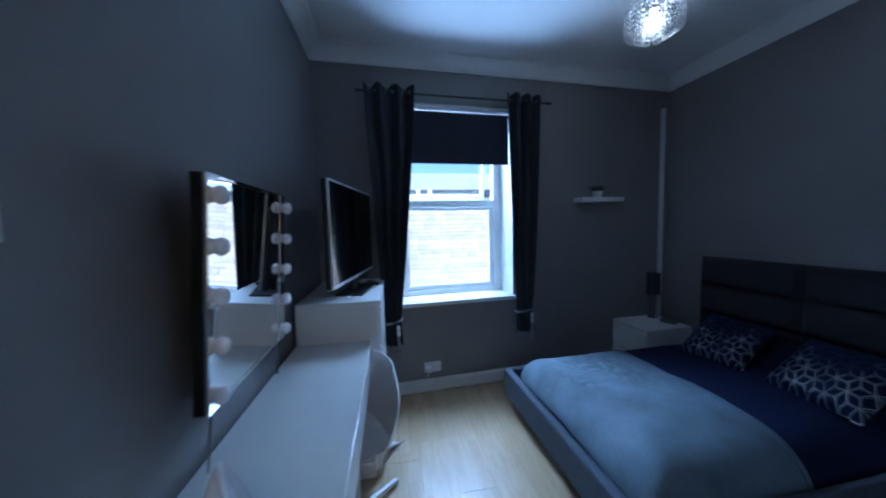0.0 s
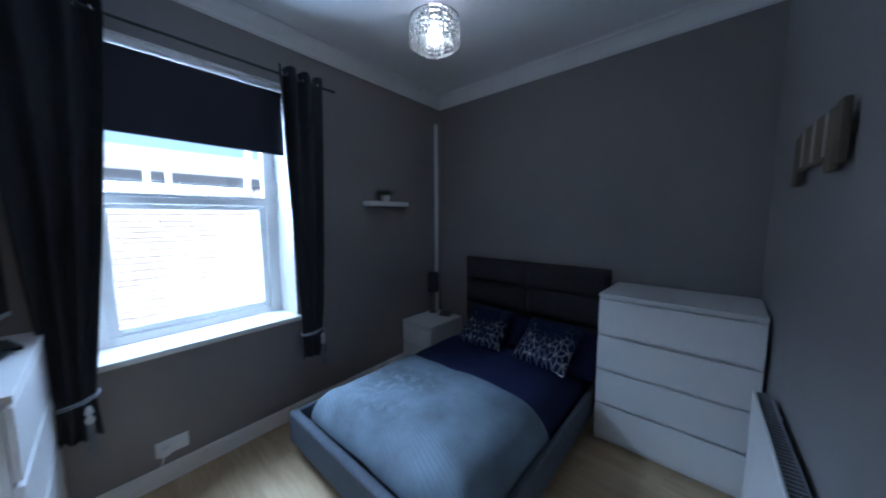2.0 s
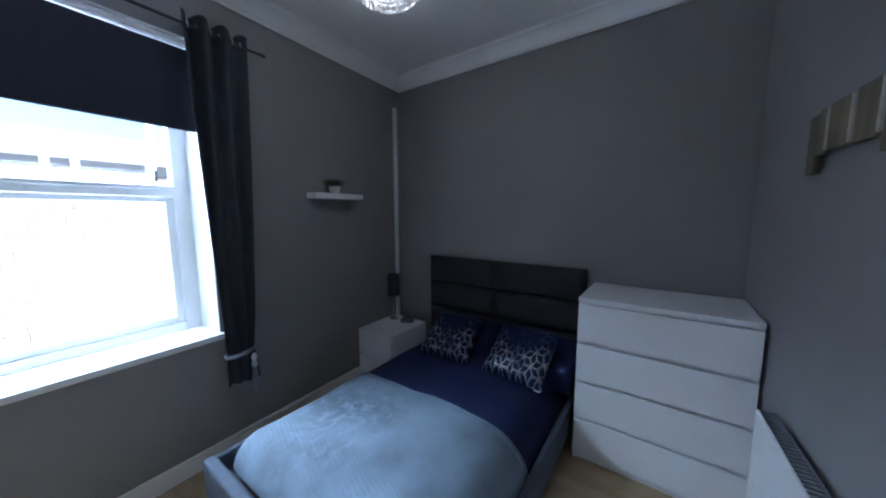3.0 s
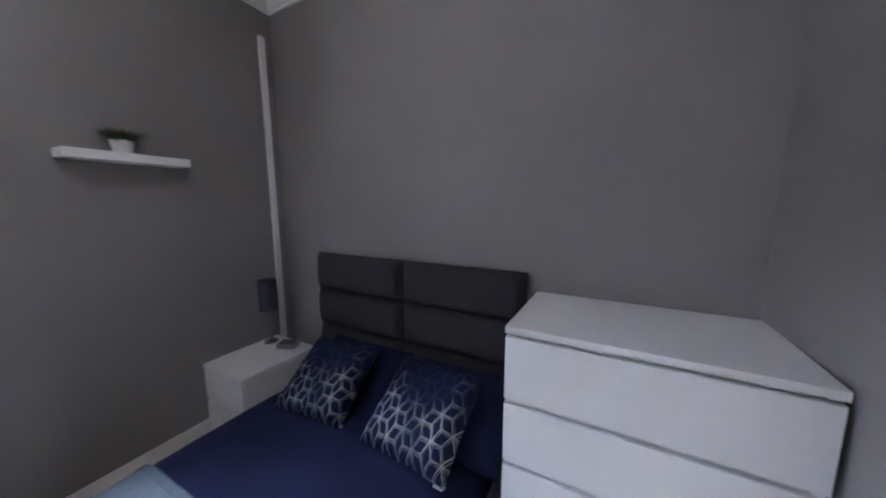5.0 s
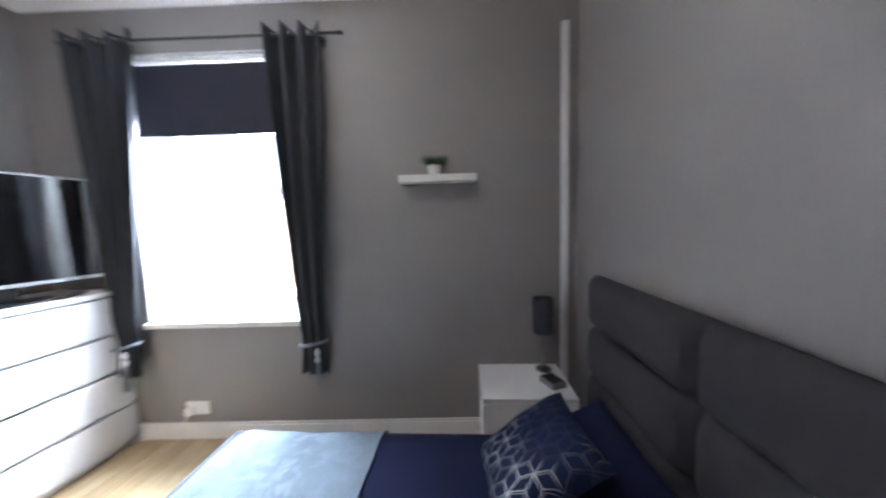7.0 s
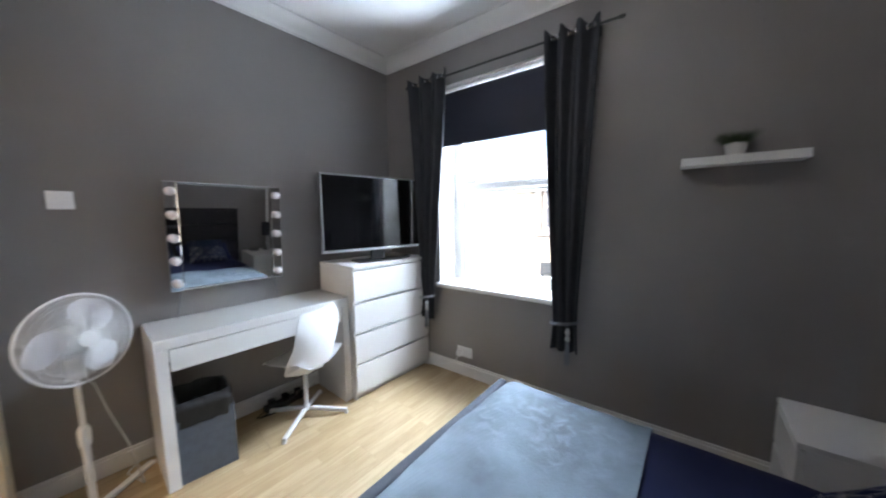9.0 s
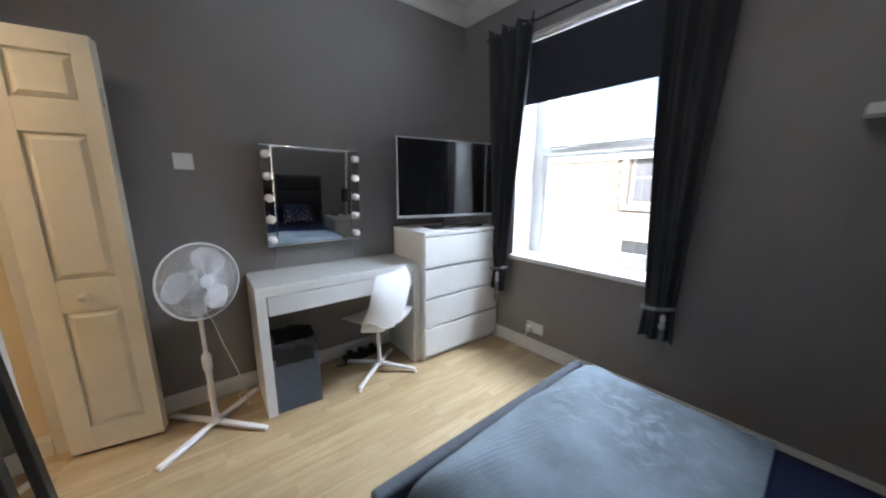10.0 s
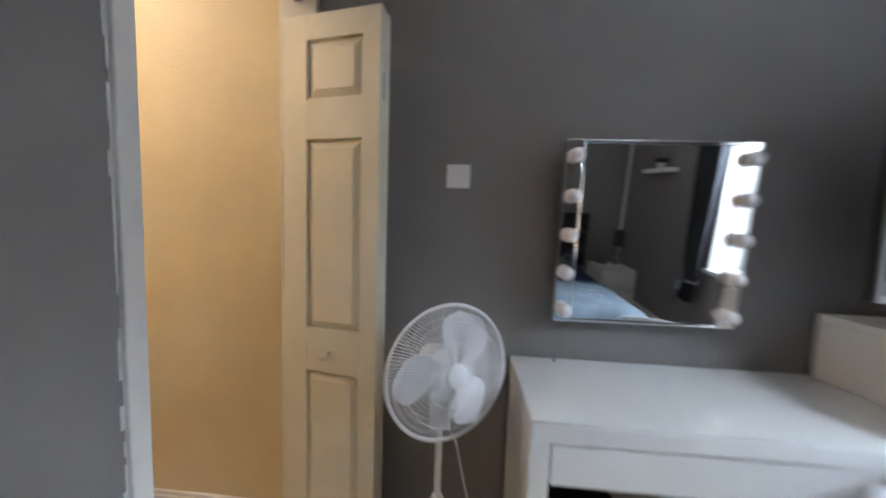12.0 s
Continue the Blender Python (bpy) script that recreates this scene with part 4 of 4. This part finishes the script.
# ---- radiator ----
rad = thing("radiator", "white flat-fronted panel radiator with a grilled top under the hooks", "radiator", SOUTH)
R0, R1, RZ0, RZ1 = 1.55, 2.59, 0.13, 0.72
part("front_panel", box(B(), R0, R1, 0.068, 0.080, RZ0, RZ1, 0.006), TRIM, rad)
part("back_panel", box(B(), R0 + 0.01, R1 - 0.01, 0.030, 0.040, RZ0, RZ1 - 0.01, 0.004), TRIM, rad)
bm = B()
for k in range(38):
    x = R0 + 0.02 + k * (R1 - R0 - 0.04) / 37
    box(bm, x - 0.0025, x + 0.0025, 0.041, 0.067, RZ0 + 0.02, RZ1 - 0.015)
part("fins", bm, TRIM, rad, smooth=False)
bm = B()
for k in range(48):
    x = R0 + 0.01 + k * (R1 - R0 - 0.02) / 47
    box(bm, x - 0.003, x + 0.003, 0.028, 0.0675, RZ1 - 0.010, RZ1 - 0.002)
box(bm, R0, R1, 0.022, 0.028, RZ1 - 0.03, RZ1)
part("grille", bm, GREY_PLASTIC, rad, "dark grilled top", smooth=False)
for x in (R0 + 0.12, R1 - 0.12):
    part("bracket", box(B(), x - 0.015, x + 0.015, 0, 0.030, RZ0 + 0.05, RZ1 - 0.04), GREY_PLASTIC, rad)
bm = B()
rod(bm, (R1 + 0.0, 0.06, RZ0 + 0.03), (R1 + 0.035, 0.06, RZ0 + 0.03), 0.008)
rod(bm, (R1 + 0.028, 0.06, 0), (R1 + 0.028, 0.06, RZ0 + 0.04), 0.0075)
part("valve_pipe", bm, CHROME, rad)

# ---- wooden wall plaque of uneven boards ----
pl = thing("wooden_wall_plaque", "rustic wall plaque of uneven driftwood boards with pale strips", "wall decoration", SOUTH @ pose(0.145, 0, 0.058))
part("batten", box(B(), 1.92, 2.43, 0.0, 0.014, 1.655, 1.685), DRIFT, pl)
for x0, x1, z0, z1 in ((1.90, 1.955, 1.575, 1.75), (1.96, 2.03, 1.56, 1.745), (2.05, 2.16, 1.60, 1.745), (2.19, 2.30, 1.605, 1.745), (2.32, 2.375, 1.60, 1.745), (2.375, 2.44, 1.545, 1.735)):
    part("board", box(B(), x0, x1 - 0.004, 0.0145, 0.032, z0, z1, 0.004), DRIFT, pl)
for x in (2.04, 2.172, 2.306):
    part("strip", box(B(), x - 0.003, x + 0.004, 0.0145, 0.034, 1.61, 1.74, 0.001), DRIFT_PALE, pl, "pale strip between boards")

# ---- leaning full-length mirror ----
lm = thing("floor_mirror", "tall narrow black-framed mirror leaning beside the doorway", "mirror", SOUTH @ pose(0.94, 0.085, 0, 3.0, 0, 0))
part("frame", box(B(), 0, 0.045, 0, 0.028, 0, 1.40, 0.003), BLACK_FRAME, lm)
part("frame", box(B(), 0.165, 0.21, 0, 0.028, 0, 1.40, 0.003), BLACK_FRAME, lm)
part("frame", box(B(), 0.045, 0.165, 0, 0.028, 0, 0.045, 0.003), BLACK_FRAME, lm)
part("frame", box(B(), 0.045, 0.165, 0, 0.028, 1.355, 1.40, 0.003), BLACK_FRAME, lm)
part("mirror_glass", box(B(), 0.045, 0.165, 0.010, 0.016, 0.045, 1.355), MIRROR, lm)

# ---- folding door ----
def leaf(bm, w, h, t):
    """Door leaf of moulded boards along x: the face at y=0 has three raised panels, set in sunk fields."""
    box(bm, 0, w, 0.013, t, 0, h, 0.0015)
    st, rails = (0.088, 0.062), [(0.0, 0.13), (0.72, 0.87), (1.51, 1.64), (1.825, h)]
    box(bm, 0, st[0], 0, 0.0135, 0, h, 0.0015)
    box(bm, w - st[1], w, 0, 0.0135, 0, h, 0.0015)
    for a, b in rails:
        box(bm, st[0], w - st[1], 0, 0.0135, a, b, 0.0015)
    return bm, [(a[1], b[0]) for a, b in zip(rails, rails[1:])], st


def folding_leaf(parent, name, w, h, m, knob):
    bm, fields, st = leaf(B(), w, h, 0.032)
    lf = part(name, bm, DOOR_WHITE, parent, m=m)
    for z0, z1 in fields:
        bm = B()
        x0, x1 = st[0], w - st[1]
        a, b = (x0 + 0.03, z0 + 0.03), (x1 - 0.03, z1 - 0.03)
        v = [bm.verts.new(p) for p in ((x0 + 0.007, 0.0128, z0 + 0.007), (x1 - 0.007, 0.0128, z0 + 0.007), (x1 - 0.007, 0.0128, z1 - 0.007), (x0 + 0.007, 0.0128, z1 - 0.007),
                                       (a[0], 0.001, a[1]), (b[0], 0.001, a[1]), (b[0], 0.001, b[1]), (a[0], 0.001, b[1]))]
        for k in range(4):
            bm.faces.new((v[k], v[(k + 1) % 4], v[4 + (k + 1) % 4], v[4 + k]))
        bm.faces.new(v[4:])
        bm.faces.new(v[3::-1])
        part("raised_panel", bm, DOOR_WHITE, lf, smooth=False)
    if knob:
        part("knob", lathe(B(), [(0.009, 0), (0.008, 0.012), (0.017, 0.020), (0.019, 0.030), (0.012, 0.038), (0.003, 0.040)], 20, pose(w * 0.50, 0, 0.795, 90, 0, 0)), DOOR_WHITE, lf, "round white knob")
    return lf


door = thing("door_1", "cream-white panelled folding door standing folded open in the doorway", "door", kind="structure")
folding_leaf(door, "door_leaf", 0.352, 1.905, pose(0.145, 0.385, 0.02, 0, 0, 80), True)
folding_leaf(door, "door_leaf", 0.352, 1.905, pose(0.108, 0.391, 0.02, 0, 0, 80), False)
part("hinge", rod(B(), (0.185, 0.737, 0.25), (0.185, 0.737, 0.33), 0.005), SILVER, door)
part("hinge", rod(B(), (0.185, 0.737, 1.65), (0.185, 0.737, 1.73), 0.005), SILVER, door)

# ---- pedestal fan ----
fan = thing("pedestal_fan", "white pedestal fan with a wire cage on a cross foot", "fan", pose(0.285, 0.955, 0))
for a in (46, 133, 222, 310):
    bm = B()
    box(bm, 0.01, 0.30, -0.017, 0.017, 0.010, 0.032, 0.007, pose(0, 0, 0.004, 0, 3, a))
    part("foot", bm, PLASTIC, fan)
    part("foot_pad", box(B(), 0.285, 0.305, -0.016, 0.016, 0, 0.016, 0.004, pose(0, 0, 0, 0, 0, a)), PLASTIC, fan)
part("lower_pole", lathe(B(), [(0.030, 0.02), (0.028, 0.05), (0.0145, 0.06), (0.0145, 0.36)], 20), PLASTIC, fan)
part("height_collar", lathe(B(), [(0.020, 0.345), (0.022, 0.36), (0.022, 0.42), (0.016, 0.435)], 20), PLASTIC, fan)
part("upper_pole", lathe(B(), [(0.010, 0.42), (0.010, 0.74)], 16), PLASTIC, fan)
part("control_box", box(B(), -0.030, 0.030, -0.032, 0.032, 0.66, 0.76, 0.010), PLASTIC, fan)
HEADM = Matrix.Translation((0.012, 0.026, 0.836)) @ pose(0, 0, 0, 0, 0, 31) @ pose(0, 0, 0, 0, 85, 0)   # local z: the way the fan blows
part("motor", lathe(B(), [(0.02, -0.15), (0.045, -0.14), (0.055, -0.10), (0.055, -0.04), (0.03, -0.02)], 24, HEADM), PLASTIC, fan)
R = 0.194


def cage(front):
    bm = B()
    sgn = 1 if front else -1
    for k in range(120):
        a = 2 * math.pi * k / 120
        pts = []
        for s in (0.0, 0.35, 0.7, 0.9, 1.0):
            r = 0.032 + (R - 0.032) * s
            z = 0.006 * sgn + sgn * (0.036 if front else 0.045) * (1 - s ** 2.6)
            b = a + (0.25 * s if front else 0)
            pts.append(HEADM @ Vector((r * math.cos(b), r * math.sin(b), z)))
        tube(bm, pts, 0.0013, 3)
    for rr in (0.09, 0.15):
        s = (rr - 0.032) / (R - 0.032)
        ring(bm, (0, 0, 0.006 * sgn + sgn * (0.036 if front else 0.045) * (1 - s ** 2.6)), rr, 0.0012, HEADM, 48, 4)
    return bm


tagged(part("front_cage", cage(True), PLASTIC, fan, "white wire front guard"), kind="stuff")
tagged(part("back_cage", cage(False), PLASTIC, fan, "white wire rear guard"), kind="stuff")
part("cage_rim", ring(B(), (0, 0, 0), R, 0.0055, HEADM, 64, 8), PLASTIC, fan)
part("centre_badge", lathe(B(), [(0.034, 0.038), (0.034, 0.046), (0.028, 0.050), (0.004, 0.051)], 28, HEADM), PLASTIC, fan)
part("blade_hub", lathe(B(), [(0.028, -0.02), (0.028, 0.02), (0.018, 0.032), (0.003, 0.034)], 20, HEADM), BLADE, fan)
for k in range(3):
    def bl(u, v, k=k):
        r = 0.026 + 0.150 * u
        width = 1.36 * math.sin(math.pi * min(1, 0.22 + 0.66 * u)) ** 0.8 * (1 - max(0, u - 0.86) * 3.2)
        a = radians(120 * k + 22) + (v - 0.5) * width + 0.25 * u
        return HEADM @ Vector((r * math.cos(a), r * math.sin(a), 0.018 - 0.036 * v))
    part("blade", sheet(B(), 16, 10, bl, 0.002), BLADE, fan, "pale translucent blade")
part("power_lead", tube(B(), [(0.02, 0.02, 0.68), (-0.02, 0.05, 0.60), (-0.04, 0.08, 0.45), (0.0, 0.13, 0.28), (0.02, 0.16, 0.10), (-0.05, 0.17, 0.01), (-0.2, 0.12, 0.008), (-0.31, 0.2, 0.008)], 0.003), PLASTIC, fan, "white lead")

# ---- desk chair ----
ch = thing("swivel_chair", "white moulded shell chair on a four-star foot", "chair", pose(0.345, 1.925, 0, 0, 0, 0))
for a in (47, 133, 215, 305):
    bm = B()
    box(bm, 0.01, 0.27, -0.013, 0.013, -0.010, 0.012, 0.006, pose(0, 0, 0.062, 0, 9, a))
    part("star_leg", bm, PLASTIC, ch)
    part("glide", lathe(B(), [(0.012, 0), (0.014, 0.003), (0.010, 0.012)], 12, pose(0.262 * math.cos(radians(a)), 0.262 * math.sin(radians(a)), 0)), PLASTIC, ch)
part("column", lathe(B(), [(0.024, 0.05), (0.022, 0.08), (0.015, 0.09), (0.015, 0.33), (0.03, 0.345)], 20), PLASTIC, ch)
part("seat_plate", box(B(), -0.09, 0.09, -0.09, 0.09, 0.345, 0.362, 0.004), PLASTIC, ch)
SEATM = pose(0.02, 0.0, 0, 0, 0, 200)   # local x points to the front of the seat


def shell(u, v):
    t = u                                  # 0 at the seat's front, 1 at the top of the back
    if t < 0.42:
        q0 = t / 0.42
        x, z = 0.20 - 0.34 * q0, 0.425 - 0.035 * math.sin(q0 * math.pi * 0.5)
        if q0 < 0.12:
            z -= 0.025 * (1 - q0 / 0.12) ** 2
    else:
        q0 = (t - 0.42) / 0.58
        x = -0.14 - 0.035 * math.sin(q0 * math.pi * 0.8)
        z = 0.39 + 0.385 * q0 ** 1.15
    w = 0.198 + 0.022 * math.sin(t * math.pi)
    if t > 0.80:
        w *= math.sqrt(max(0.05, 1 - ((t - 0.80) / 0.20) ** 2 * 0.42))
    if t < 0.42:
        w *= 0.92
    if t < 0.1:
        w *= 0.90 + t
    q = 2 * v - 1
    curl = abs(q) ** 2.2
    side = 0.075 * math.exp(-((t - 0.45) / 0.28) ** 2)
    y = w * q * (1 - 0.07 * curl)
    if t < 0.42:
        return SEATM @ Vector((x, y, z + side * curl))
    return SEATM @ Vector((x + (side + 0.030) * curl, y, z + side * curl * 0.25))


part("seat_shell", sheet(B(), 44, 26, shell, 0.006), PLASTIC, ch, "white moulded plastic shell")

# ---- waste bin ----
bn = thing("waste_bin", "slate blue fabric bin with black liner under the desk", "bin", pose(0.285, 1.375, 0, 0, 0, -5))
bm = B()
for q in ((-0.13, -0.122, -0.13, 0.13), (0.122, 0.13, -0.13, 0.13), (-0.122, 0.122, -0.13, -0.122), (-0.122, 0.122, 0.122, 0.13)):
    box(bm, q[0], q[1], q[2], q[3], 0, 0.34, 0.002)
box(bm, -0.121, 0.121, -0.121, 0.121, 0.0, 0.01)
part("fabric_body", bm, BIN_CLOTH, bn)


def bag(u, v):
    a = 2 * math.pi * u
    sq = 1 / max(abs(math.cos(a)), abs(math.sin(a)))
    rr = 0.128 * min(sq, 1.28)
    nz = noise.noise(Vector((math.cos(a) * 3, math.sin(a) * 3, v * 4)))
    if v < 0.4:
        s = v / 0.4
        return ((rr + 0.007 + 0.006 * nz) * math.cos(a), (rr + 0.007 + 0.006 * nz) * math.sin(a), 0.30 + 0.015 * nz + 0.10 * s)
    s = (v - 0.4) / 0.6
    k = 1 - 0.28 * s
    return ((rr * k + 0.01 * nz) * math.cos(a), (rr * k + 0.01 * nz) * math.sin(a), 0.40 + 0.035 * math.sin(s * 3.1) + 0.02 * nz - 0.07 * s * s)


part("bin_liner", sheet(B(), 60, 16, bag, 0.001), BIN_BAG, bn, "crumpled black liner")

# ---- cables under the desk ----
ex = thing("extension_lead", "black extension block with tangled leads under the desk", "extension lead", pose(0.09, 1.90, 0))
part("block", box(B(), -0.03, 0.03, -0.15, 0.15, 0.002, 0.04, 0.006), BLACK_FRAME, ex)
for k in range(3):
    part("plug", box(B(), -0.022, 0.022, -0.12 + 0.09 * k, -0.08 + 0.09 * k, 0.041, 0.078, 0.006), BLACK_FRAME, ex)
rng = random.Random(9)
for k in range(4):
    pts = [(0.0, -0.10 + 0.07 * k, 0.08)]
    for i in range(6):
        pts.append((0.02 + 0.05 * rng.random(), pts[-1][1] + rng.uniform(-0.12, 0.12), 0.006 if i > 1 else 0.06))
    part("lead", tube(B(), pts, 0.003, 6), BLACK_FRAME, ex, "black lead")

# ---- pendant light ----
pd = thing("pendant_light", "crystal drop pendant shade with a lit bulb under the ceiling", "ceiling light", pose(2.0, 2.04, 0.03))
part("ceiling_rose", lathe(B(), [(0.05, CEIL - 0.03), (0.05, CEIL - 0.042), (0.03, CEIL - 0.055), (0.006, CEIL - 0.058)], 24), CHROME, pd)
part("flex", rod(B(), (0, 0, CEIL - 0.058), (0, 0, 2.545), 0.003), CHROME, pd)
bm = B()
for rr, zz in ((0.135, 2.53), (0.095, 2.53), (0.05, 2.53)):
    ring(bm, (0, 0, zz), rr, 0.003, None, 40, 6)
for k in range(3):
    a = 2 * math.pi * k / 3
    rod(bm, (0, 0, 2.545), (0.135 * math.cos(a), 0.135 * math.sin(a), 2.53), 0.0025, 6)
part("ring_frame", bm, CHROME, pd, "chrome ring frame")
part("lamp_bulb", lathe(B(), [(0.012, 2.52), (0.014, 2.50), (0.030, 2.46), (0.032, 2.435), (0.022, 2.41), (0.004, 2.40)], 20), LAMP_GLOW, pd, "lit round bulb")
bm = B()
rng = random.Random(3)
for rr, nn, zl in ((0.135, 38, 2.405), (0.095, 24, 2.385), (0.05, 12, 2.37)):
    for k in range(nn):
        a = 2 * math.pi * k / nn
        x, y = rr * math.cos(a), rr * math.sin(a)
        z = 2.525
        low = zl + rng.uniform(-0.01, 0.01)
        while z > low:
            hgt = 0.022
            c = Vector((x, y, z - hgt / 2))
            r = 0.0062
            top_, bot = bm.verts.new(c + Vector((0, 0, hgt / 2))), bm.verts.new(c - Vector((0, 0, hgt / 2)))
            o = rng.uniform(0, 6)
            mid = [bm.verts.new(c + Vector((r * math.cos(o + 2 * math.pi * i / 5), r * math.sin(o + 2 * math.pi * i / 5), 0.002))) for i in range(5)]
            for i in range(5):
                bm.faces.new((mid[i], mid[(i + 1) % 5], top_))
                bm.faces.new((mid[(i + 1) % 5], mid[i], bot))
            z -= 0.026
tagged(part("crystal_string", bm, CRYSTAL, pd, "strings of clear faceted drops", smooth=False), kind="stuff")

hl = thing("hall_light", "small lit globe light on the hall ceiling", "ceiling light", pose(0.62, -0.75, 0))
part("rose", lathe(B(), [(0.05, 2.6), (0.05, 2.575), (0.02, 2.56)], 20), PLASTIC, hl)
part("globe", lathe(B(), [(0.02, 2.56), (0.05, 2.553), (0.066, 2.53), (0.06, 2.505), (0.04, 2.49), (0.003, 2.485)], 24), LAMP_GLOW, hl, "lit glass globe")

# ---- outside: the yard and the building opposite ----
solid("ground", box(B(), -400, 400, 3.7, 900, -0.95, -0.80), PAVING, "pale paved yard", "ground", kind="structure")
FY = 9.0
house = thing("stone_building", "pale coursed-stone building with a slate roof across the yard", "house", pose(0, FY, 0))
bm = B()
WX0, WX1, WZ0, WZ1 = -1.00, 0.12, 0.93, 2.20
box(bm, -9, WX0, 0.04, 0.4, -0.8, 2.25)
box(bm, WX1, 12, 0.04, 0.4, -0.8, 2.25)
box(bm, WX0, WX1, 0.04, 0.4, -0.8, WZ0)
box(bm, WX0, WX1, 0.04, 0.4, WZ1, 2.25)
part("wall", bm, MORTAR, house, smooth=False)
for k in range(8):
    z = WZ0 + k * (WZ1 - WZ0) / 8
    for x, sgn in ((WX0, -1), (WX1, 1)):
        long = 0.22 if k % 2 else 0.17
        a, b = sorted((x + 0.012 * sgn, x + long * sgn))
        part("quoin", box(B(), a, b, -0.02, 0.039, z + 0.006, z + (WZ1 - WZ0) / 8 - 0.006, 0.006, seg=1), QUOIN, house, smooth=False)
part("fascia", box(B(), -9, 12, -0.06, 0.009, 1.98, 2.38), TRIM, house, "white fascia board")
part("gutter", box(B(), -9, 12, -0.16, -0.061, 2.17, 2.38, 0.02), BENCH_WOOD, house, "grey gutter board")
for x in (1.31, 1.62):
    part("bracket", box(B(), x - 0.05, x + 0.05, -0.19, -0.161, 2.10, 2.40, 0.008), TRIM, house, "white upright bracket")
bm = B()
sheet(bm, 1, 8, lambda u, v: (-9 + 21 * u, -0.12 + 3.2 * v, 2.40 + 0.95 * v), 0.03)
part("roof", bm, SLATE, house)
wn = part("window", box(B(), WX0 + 0.02, WX1 - 0.02, 0.12, 0.16, WZ0 + 0.02, WZ1 - 0.02), TRIM, house)
part("pane", box(B(), WX0 + 0.09, WX1 - 0.09, 0.10, 0.119, WZ0 + 0.09, (WZ0 + WZ1) / 2 - 0.02), FAR_GLASS, wn)
part("pane", box(B(), WX0 + 0.09, WX1 - 0.09, 0.10, 0.119, (WZ0 + WZ1) / 2 + 0.02, WZ1 - 0.09), FAR_GLASS, wn)
part("window_sill", box(B(), WX0 - 0.1, WX1 + 0.1, -0.05, 0.1, WZ0 - 0.12, WZ0, 0.01), SLATE, house, "grey stone sill")
bn2 = thing("garden_bench", "grey wooden garden bench against the stone wall", "bench", pose(-0.33, 8.45, -0.8))
part("back_rest", box(B(), -0.53, 0.53, 0.24, 0.28, 0.62, 0.94, 0.01), BENCH_WOOD, bn2)
part("seat", box(B(), -0.53, 0.53, -0.20, 0.22, 0.40, 0.44, 0.01), BENCH_WOOD, bn2)
for x in (-0.47, 0.47):
    for y, h_ in ((-0.17, 0.40), (0.26, 0.94)):
        part("leg", box(B(), x - 0.03, x + 0.03, y - 0.03, y + 0.019, 0, h_ - 0.002 if h_ < 0.5 else 0.618, 0.004), BENCH_WOOD, bn2)

# ---- floor boards, last ----
floor = solid("floor", box(B(), -0.15, W + 0.15, -1.42, 3.35, -0.12, -0.006), BACKER, "light oak laminate floor", "floor", kind="structure")
meshes = {}
rng = random.Random(12)
BW = 0.192
nb = 0
for i in range(int(3.6 / BW) + 1):
    x = -0.10 + i * BW
    y = -1.42 - rng.uniform(0, 1.2)
    while y < 3.3:
        ya, yb = max(y, -1.42 if x < 1.2 else 0.38), min(y + 1.286, 3.3)
        if yb - ya > 0.02:
            key = round(yb - ya, 3)
            if key not in meshes:
                me = finish(box(B(), 0.0004, BW - 0.0001, 0.0001, yb - ya - 0.0001, -0.0059, 0.0, 0.0003, seg=1))
                me.name = "board"
                me.materials.append(LAMINATE)
                meshes[key] = me
            ob = new("board", meshes[key])
            ob.parent = floor
            ob.location = (x, ya, 0)
        y += 1.287

# ---- stones of the building opposite, last ----
wall_part = [o for o in house.children if o.name.startswith("wall")][0]
rng = random.Random(2)
z = -0.8
row = 0
shared = {}
while z < 2.22:
    hgt = rng.choice((0.09, 0.11, 0.14, 0.17))
    x = -4.6 + rng.uniform(0, 0.3)
    while x < 7.4:
        w = rng.choice((0.22, 0.30, 0.38, 0.48))
        clear_of = x + w < WX0 - 0.22 or x > WX1 + 0.22 or z + hgt < WZ0 - 0.12 or z > WZ1 + 0.02
        if clear_of and z + hgt < 2.25:
            key = (w, hgt)
            if key not in shared:
                bm = box(B(), 0.005, w - 0.005, 0.01, 0.05, 0.005, hgt - 0.005, 0.006, seg=1)
                me = finish(bm)
                me.materials.append(STONE)
                shared[key] = me
            ob = new("stone", shared[key])
            ob.parent = wall_part
            ob.location = (x, rng.uniform(-0.004, 0.012), z)
        x += w
    z += hgt
